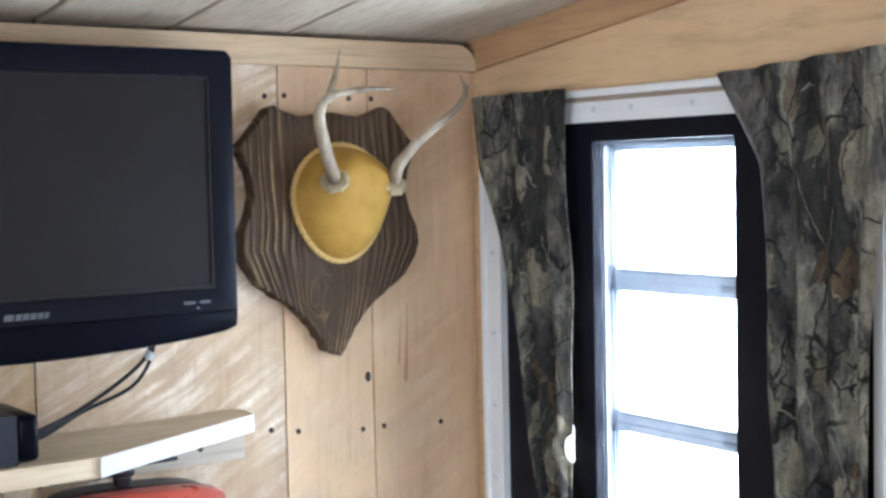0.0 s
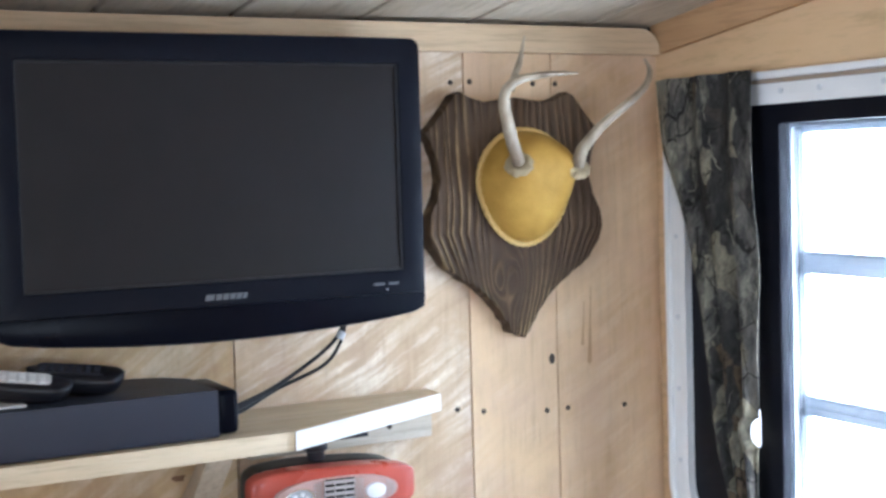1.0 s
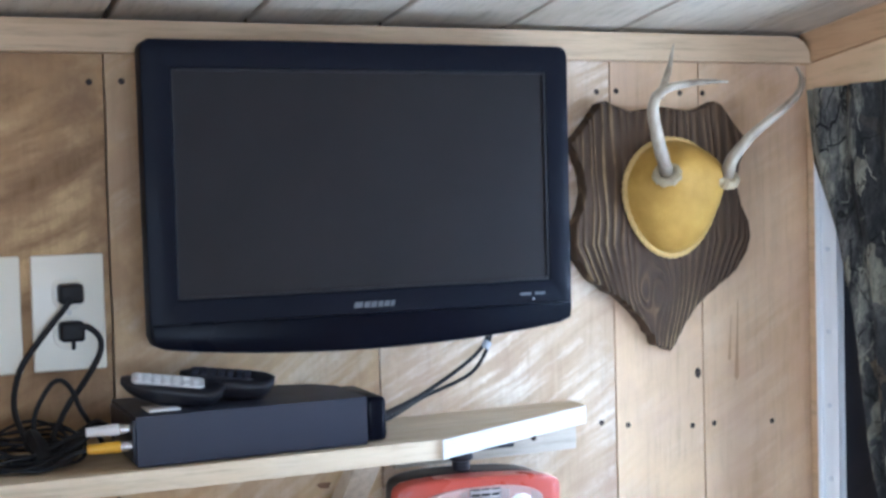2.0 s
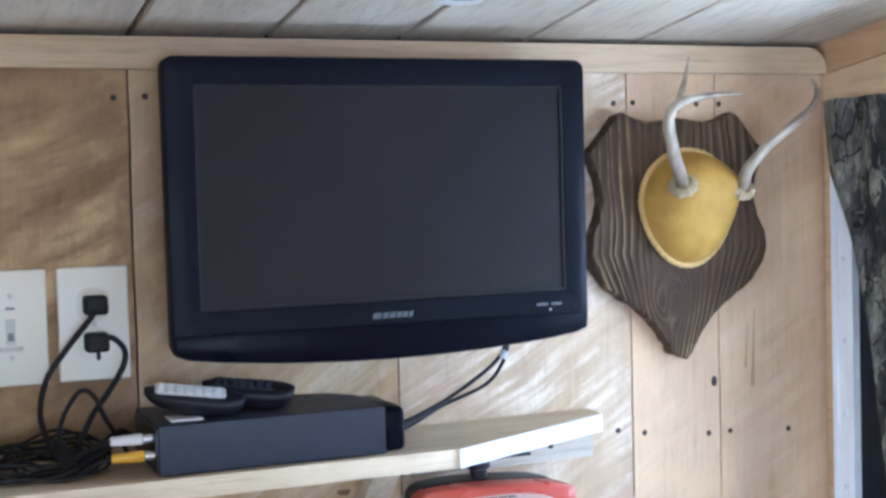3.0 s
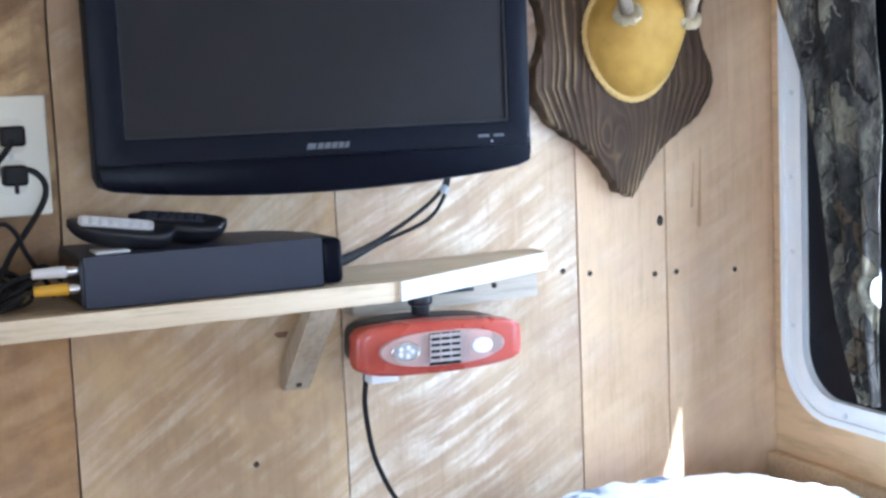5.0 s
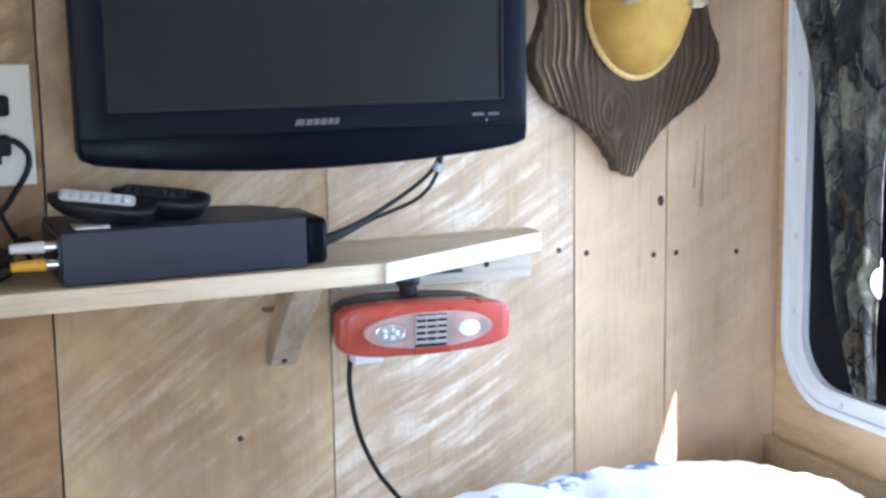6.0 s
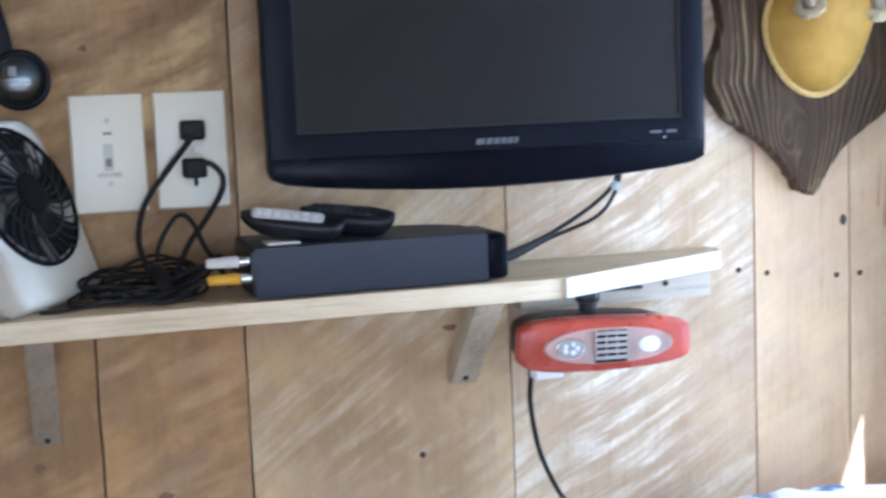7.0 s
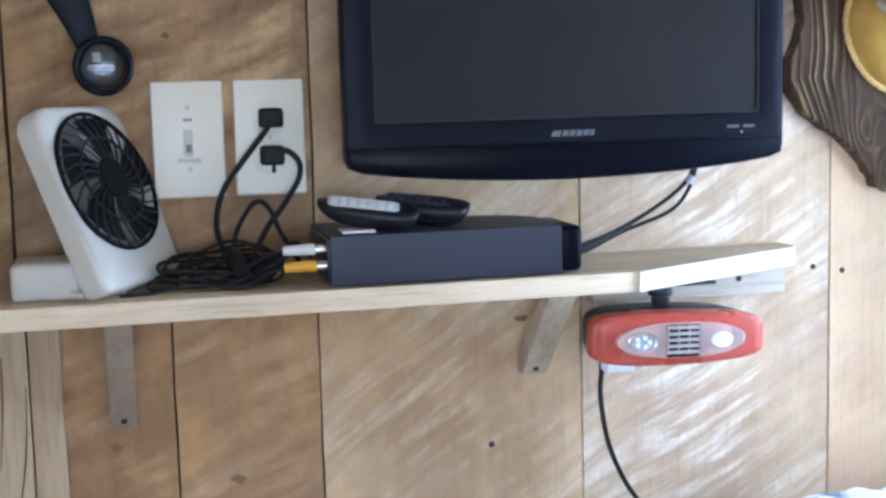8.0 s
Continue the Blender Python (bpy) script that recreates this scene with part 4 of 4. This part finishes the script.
part("hub", disc(F0 + FU * 0.096 + FN * 0.004, FN, 0.020, 0.006, 24, 0.002), MATT, fan)
part("back_cover", disc(F0 + FU * 0.096 - FN * 0.0225, FN, 0.0678, 0.002, 40), FAN_WHITE_SHADED, fan, "white back of the fan drum, greyed for its shade")
part("grille_ring", plate([circle(0, 0.096, 0.0435, 40), circle(0, 0.096, 0.0412, 40)], on_fan(0.0072), FN * -0.002), RUBBER, fan)
for k in range(28):
    a = 2 * math.pi * k / 28
    pts = []
    for i in range(4):
        r = 0.015 + (0.067 - 0.015) * i / 3
        b = a + 0.50 * (i / 3) ** 1.2
        pts.append(F0 + FR * (r * math.cos(b)) + FU * (0.096 + r * math.sin(b)) + FN * (0.0075 - 0.004 * i / 3))
    part("grille_rib", tube(pts, 0.0011, 3, 5), RUBBER, fan)
for k in range(5):
    a = 2 * math.pi * k / 5

    def blade(u, v, a=a):
        r = 0.016 + 0.047 * u
        b = a + (v - 0.5) * 0.84 + 0.25 * u
        return F0 + FR * (r * math.cos(b)) + FU * (0.096 + r * math.sin(b)) + FN * (0.0022 + 0.0022 * v)

    part("blade", sheet(5, 5, blade, 0.0006), MATT, fan)
part("base", box(-0.2125, -0.150, -0.118, -0.052, 1.5362, 1.571, 0.006, 3), FAN_WHITE, fan, "white battery base")
part("hinge", tube([(-0.160, -0.118, 1.5415), (-0.148, -0.124, 1.5395)], 0.0034, 4, 10), FAN_WHITE, fan)
part("foot_bar", box(-0.155, -0.112, -0.105, -0.070, 1.5362, 1.5455, 0.003), FAN_WHITE, fan)
part("cord", tube([(-0.118, -0.122, 1.5385), (-0.095, -0.118, 1.5385), (-0.073, -0.105, 1.5395), (-0.045, -0.095, 1.5400)], 0.0018, 6, 7), RUBBER, fan)

# ---- hanging lens lamp ----
lamp = thing("hanging_lamp", (-0.122, -0.03, 1.746), "black pivot lamp with a round clear lens hanging on the wall", "lamp")
part("bracket", disc((-0.122, 0.0, 1.746), (0, -1, 0), 0.018, 0.014, 20, 0.002), BLACK, lamp)
part("housing", plate([circle(-0.122, 1.746, 0.0285, 32), circle(-0.122, 1.746, 0.0215, 32)], on_y(-0.044), (0, 0.032, 0), 0.004), FRAME_BLACK, lamp, "black round rim", smooth=60)
bm = bmesh.new()
rings = [[bm.verts.new((-0.122 + r * math.cos(k * math.pi / 5 + 0.3), y, 1.746 + r * math.sin(k * math.pi / 5 + 0.3))) for k in range(10)] for r, y in ((0.0214, -0.033), (0.0175, -0.023), (0.0085, -0.0165), (0.0030, -0.0150))]
for ra, rb in zip(rings, rings[1:]):
    for k in range(10):
        bm.faces.new((ra[k], ra[(k + 1) % 10], rb[(k + 1) % 10], rb[k]))
bm.faces.new(rings[-1])
bmesh.ops.solidify(bm, geom=bm.faces[:], thickness=0.0008)
part("reflector", bm, MIRROR, lamp, "faceted grey reflector", smooth=5)
part("lens", disc((-0.122, -0.030, 1.746), (0, -1, 0), 0.0212, 0.006, 28, 0.0025), LENS, lamp, "clear glass lens")
# two pale tiles take the place of highlights on the glass
part("lamp_element", box(-0.136, -0.112, -0.0285, -0.0265, 1.7425, 1.7475, 0.0008), PRINT, lamp, "pale tile for a highlight in the lens")
part("lamp_element", box(-0.131, -0.124, -0.0285, -0.0265, 1.7500, 1.7585, 0.0008), GRILLE, lamp, "pale tile for a highlight in the lens")
bm = bmesh.new()
arm = [(-0.145, 1.762), (-0.125, 1.773), (-0.128, 1.792), (-0.134, 1.818), (-0.136, 1.856), (-0.180, 1.856), (-0.172, 1.812), (-0.156, 1.784)]
part("arm", plate([arm], on_y(-0.040), (0, 0.020, 0), 0.003), FRAME_BLACK, lamp, "flat black arm", smooth=60)


# ---- heater lamp under the shelf ----
heater = thing("heater_lamp", (0.43, -0.09, 1.43), "red and black plug-in heater lamp hung under the shelf", "heater")
HX = Matrix.Translation((0.427, 0, 1.464)) @ Matrix.Rotation(radians(1.6), 4, "Y") @ Matrix.Translation((-0.427, 0, -1.464))


def leaned(bm):
    bmesh.ops.transform(bm, matrix=HX, verts=bm.verts[:])
    return bm


def pod(cx, cz, hx, hz, y0, y1, belly, power=3.2, steps=10):
    """A soft pillow-ended casing between y0 (front) and y1 (back)."""
    bm = bmesh.new()
    rows = []
    for k in range(steps + 1):
        t = k / steps
        y = y0 + (y1 - y0) * t
        e = abs(2 * t - 1)
        s = (1 - e ** 4) ** 0.25 if e < 1 else 0.0
        s = 0.86 + 0.14 * s
        row = []
        for i in range(48):
            a = 2 * math.pi * i / 48
            c, d = math.cos(a), math.sin(a)
            q = (abs(c) ** power + abs(d) ** power) ** (-1 / power)
            u = q * c
            lift = belly * (1 - u * u)
            row.append(bm.verts.new((cx + hx * s * u, y - 0.006 * (1 - t) * (1 - u * u), cz + (hz * s * (1.0 - 0.07 * u) + lift) * q * d)))
        rows.append(row)
    for a, b in zip(rows, rows[1:]):
        for i in range(48):
            bm.faces.new((a[i], a[(i + 1) % 48], b[(i + 1) % 48], b[i]))
    bm.faces.new(rows[0])
    bm.faces.new(rows[-1])
    return leaned(bm)


part("front_shell", pod(0.427, 1.4612, 0.093, 0.0232, -0.120, -0.092, 0.0035, 6.0), RED, heater, "glossy red plastic shell", smooth=55)
part("back_shell", pod(0.429, 1.4625, 0.086, 0.0225, -0.094, -0.052, 0.0035, 5.0), BLACK, heater, "black plastic back", smooth=55)
face = [(0.4255 + 0.0690 * math.cos(a) * abs(math.cos(a)) ** -0.25 if abs(math.cos(a)) > 1e-6 else 0.4255, 1.4605 + 0.0178 * math.sin(a)) for a in [2 * math.pi * i / 40 for i in range(40)]]
part("lens_panel", leaned(plate([face], on_y(-0.1275), (0, 0.006, 0), 0.0012)), LENS_PINK, heater, "ribbed pinkish-grey lens panel")
for x in [0.3985 + 0.0030 * i for i in range(3)] + [0.4465 + 0.0030 * i for i in range(3)] + [0.4805 + 0.0030 * i for i in range(4)]:
    h = 0.0178 * math.sqrt(max(0.05, 1 - ((x - 0.4255) / 0.072) ** 2)) * 0.85
    part("lens_rib", leaned(box(x, x + 0.0013, -0.1283, -0.1272, 1.4605 - h, 1.4605 + h, 0.0004, 1)), GRILLE, heater)
part("spot_rim", leaned(plate([circle(0.3830, 1.4600, 0.0162, 28, 0.0108), circle(0.3830, 1.4600, 0.0132, 28, 0.0084)], on_y(-0.1295), (0, 0.004, 0), 0.0008)), CHROME, heater, "chrome lamp rim")
part("spot_reflector", leaned(plate([circle(0.3830, 1.4600, 0.0133, 28, 0.0085)], on_y(-0.1280), (0, 0.001, 0))), SILVER, heater)
for a in range(5):
    b = 2 * math.pi * a / 5
    part("diode", leaned(disc((0.3830 + 0.007 * math.cos(b), -0.1278, 1.460 + 0.0045 * math.sin(b)), (0, -1, 0), 0.0026, 0.002, 10, 0.0006)), LAMP_WHITE, heater)
part("grille_well", leaned(box(0.4090, 0.4440, -0.1282, -0.1262, 1.4435, 1.4765, 0.0006)), RUBBER, heater, "black grille opening")
for i in range(5):
    z = 1.4470 + i * 0.0062
    part("grille_slat", leaned(box(0.4090, 0.4440, -0.1300, -0.1280, z, z + 0.0034, 0.0006, 1)), GRILLE, heater)
for i in range(4):
    part("grille_bar", leaned(box(0.4090 + i * 0.0113, 0.4101 + i * 0.0113, -0.1304, -0.1284, 1.4465, 1.4765, 0.0003, 1)), GRILLE, heater)
part("side_lamp", leaned(plate([circle(0.4675, 1.4600, 0.0118, 28, 0.0082)], on_y(-0.1310), (0, 0.005, 0), 0.0015)), LAMP_WHITE, heater, "white oval lamp")
part("knob", leaned(disc((0.519, -0.098, 1.463), (1, 0, 0), 0.006, 0.007, 14, 0.0015)), LAMP_WHITE, heater, "small clear knob")
part("neck", disc((0.418, -0.088, 1.490), (0, 0, 1), 0.0095, 0.020, 18, 0.002), BLACK, heater)
part("swivel", disc((0.418, -0.088, 1.500), (0, 0, 1), 0.0130, 0.0125, 18, 0.003), BLACK, heater)
part("mount_plate", box(0.400, 0.472, -0.106, -0.070, 1.5115, 1.5155, 0.001), BLACK, heater, "black mounting plate")
part("cord_block", box(0.352, 0.382, -0.110, -0.080, 1.4285, 1.4375, 0.0015), LAMP_WHITE, heater, "small white cord block")
part("cord", tube([(0.354, -0.090, 1.445), (0.354, -0.088, 1.428), (0.359, -0.070, 1.395), (0.378, -0.040, 1.337), (0.400, -0.030, 1.290), (0.424, -0.020, 1.257), (0.45, -0.02, 1.22), (0.47, -0.03, 1.16)], 0.0027, 7, 8), RUBBER, heater, "black cord hanging down")


# ---- ceiling lamp ----
dome = thing("ceiling_light", (0.32, -0.33, 2.0), "white double ceiling lamp with ribbed clear lenses", "ceiling lamp")
SL = Matrix.Translation((0.322, -0.325, roof(-0.325))) @ Matrix.Rotation(math.atan(-0.13), 4, "X") @ Matrix.Rotation(radians(-8), 4, "Z") @ Matrix.Scale(1.08, 4)


def sloped(bm):
    bmesh.ops.transform(bm, matrix=SL, verts=bm.verts[:])
    return bm


part("base", sloped(plate([rounded(-0.138, 0.138, -0.057, 0.057, 0.05, 8)], on_z(-0.012), (0, 0, 0.0115), 0.003)), WHITE, dome, "white plastic base")
for s in (-1, 1):
    bm = bmesh.new()
    rows = []
    for k in range(7):
        p = radians(90 * k / 6)
        rows.append([bm.verts.new((s * 0.075 + 0.056 * max(math.cos(p), 0.02) * math.copysign(abs(math.cos(a)) ** 0.7, math.cos(a)), 0.050 * max(math.cos(p), 0.02) * math.copysign(abs(math.sin(a)) ** 0.8, math.sin(a)), -0.012 - 0.018 * math.sin(p))) for a in [2 * math.pi * i / 36 for i in range(36)]])
    for a, b in zip(rows, rows[1:]):
        for i in range(36):
            bm.faces.new((a[i], a[(i + 1) % 36], b[(i + 1) % 36], b[i]))
    bm.faces.new(rows[-1])
    lens = part("lens", sloped(bm), DOME_LENS, dome, "frosted grey-white lens", smooth=70)
    for k in range(4):
        part("bulb_facet", sloped(disc((s * 0.075 + (k - 1.5) * 0.007, 0.012, -0.0288), (0, 0, -1), 0.0045, 0.0022, 8, 0.0005)), LAMP_WHITE, lens)
part("switch_bridge", sloped(plate([rounded(-0.022, 0.022, -0.060, 0.060, 0.012, 5)], on_z(-0.034), (0, 0, 0.024), 0.004)), WHITE, dome, "white switch bridge")
part("rocker", sloped(box(-0.010, 0.010, 0.020, 0.034, -0.0365, -0.0335, 0.001)), BLACK, dome, "black rocker switch")


# ---- bunk ----
bunk = thing("bunk_bed", (0.5, -0.5, 0.0), "bunk with a pale mattress in the corner under the window", "bed")
part("platform", box(0.02, 0.918, -0.98, -0.012, 0.0, 0.96, 0.004), W_PLY, bunk)
part("mattress", box(0.03, 0.916, -0.975, -0.014, 0.962, 1.120, 0.03, 4), MATTRESS, bunk, "pale mattress")


def pillow_bm(cx, cy, cz, hx, hy, hz, seed):
    bm = bmesh.new()
    nu, nv = 64, 36
    for side in (1, -1):
        g = []
        for j in range(nv + 1):
            row = []
            for i in range(nu + 1):
                u, v = 2 * i / nu - 1, 2 * j / nv - 1
                e = max(0.0, (1 - abs(u) ** 2.6)) ** 0.5 * max(0.0, (1 - abs(v) ** 2.6)) ** 0.5
                pinch = 1 - 0.07 * (v * v) * (1 - u * u) - 0.0
                w = noise.noise(Vector((u * 3.1 + seed, v * 2.7, side))) * 0.016 + noise.noise(Vector((u * 9 + seed, v * 8, side))) * 0.006
                w += 0.004 * math.sin(14 * u + 5 * v + 3 * noise.noise(Vector((u * 2, v * 2, seed))))
                row.append(bm.verts.new((cx + hx * u * (1 - 0.06 * v * v), cy + hy * v * pinch * (1 - 0.05 * u * u), cz + side * (hz * e + w * min(1, e * 2)))))
            g.append(row)
        for j in range(nv):
            for i in range(nu):
                bm.faces.new((g[j][i], g[j][i + 1], g[j + 1][i + 1], g[j + 1][i]))
    bmesh.ops.remove_doubles(bm, verts=bm.verts[:], dist=0.0006)
    return bm


solid("pillow", pillow_bm(0.626, -0.225, 1.207, 0.291, 0.195, 0.078, 3.0), BED, (0.655, -0.225, 1.12), "plump white pillow printed with blue-grey flowers on the bunk", "pillow", smooth=80)


# ---- boards and screws of the television wall ----
BOARDS = ((-1.49, -0.40, W_BROWN), (-0.398, -0.217, W_UMBER), (-0.2145, 0.0775, W_UMBER), (-0.2145, -0.0705, W_BROWN), (-0.0695, 0.0775, W_BROWN), (0.0785, 0.3625, W_TAN), (0.3637, 0.6577, W_PALE), (0.6592, 0.7805, W_SMOOTH), (0.7818, 0.9415, W_SMOOTH))
for k, (a, b, mat) in enumerate(BOARDS):
    low, high = (1.527, 1.956) if k == 2 else (0.02, 1.5255) if k in (3, 4) else (0.02, 1.956)
    zs = [low + (high - low) * i / 90 for i in range(91)]
    rough = 1.0 if a < 0.3 else 0.35

    def sawn(x, z, side):
        """A joint that wanders a little, and now and then nearly closes."""
        wander = 0.0011 * rough * noise.noise(Vector((x * 31.0, 0.5, z * 14.0)))
        gape = 0.00026 + 0.0008 * rough * max(0.0, 0.35 + noise.noise(Vector((x * 17.0, 4.5, z * 9.0))))
        return x + wander + side * gape

    loop = [(sawn(round(a, 2), z, 1) - round(a, 2) + a, z) for z in zs] + [(sawn(round(b, 2), z, -1) - round(b, 2) + b, z) for z in reversed(zs)]
    bm = plate([loop], on_y(0.0), (0, 0.0118, 0))
    part("plank", bm, mat, wall_north)
for x, z in ((0.064, 1.900), (0.096, 1.901), (0.641, 1.893), (0.667, 1.894), (0.755, 1.892), (0.787, 1.892), (0.638, 1.506), (0.674, 1.500), (0.764, 1.491), (0.795, 1.491), (0.881, 1.486), (0.260, 1.335)):
    part("screw", disc((x, 0.0005, z), (0, -1, 0), 0.0034, 0.0010, 10), SCREW, wall_north)
for x, top, foot, w in ((0.829, 1.640, 1.541, 0.0032), (0.819, 1.622, 1.566, 0.0020)):
    side = [(x + 0.004 * (1 - k) - w * (0.15 + 0.85 * k * k), top + (foot - top) * k) for k in (0.0, 0.25, 0.5, 0.75, 0.95)]
    other = [(x + 0.004 * (1 - k) + w * (0.15 + 0.85 * k * k), top + (foot - top) * k) for k in (0.95, 0.75, 0.5, 0.25, 0.0)]
    part("resin_streak", plate([side + [(x, foot)] + other], on_y(-0.0004), (0, 0.0008, 0)), RESIN, wall_north, "brown resin run on the pine")
part("knot", plate([circle(0.773, 1.5545, 0.0040, 9, 0.0065)], on_y(-0.0008), (0, 0.001, 0)), SCREW, wall_north, "dark knot in the pine")
for x, z, r in ((0.296, 1.470, 0.0055), (-0.010, 1.322, 0.0060), (-0.131, 1.366, 0.0050), (-0.062, 1.775, 0.0032)):
    lobed = [(x + r * math.cos(a) * (1.25 + 0.35 * math.sin(3 * a + x * 40)), z + r * math.sin(a) * (0.8 + 0.25 * math.cos(2 * a + z * 30))) for a in [2 * math.pi * i / 18 for i in range(18)]]
    part("knot", plate([lobed], on_y(-0.0006), (0, 0.001, 0)), KNOT, wall_north, "brown knot in the sawn board")
part("knot", plate([circle(-0.148, 1.226, 0.018, 12, 0.007)], on_x(0.9252), (0.0008, 0, 0)), SCREW, wall_east, "dark knot in the rail")
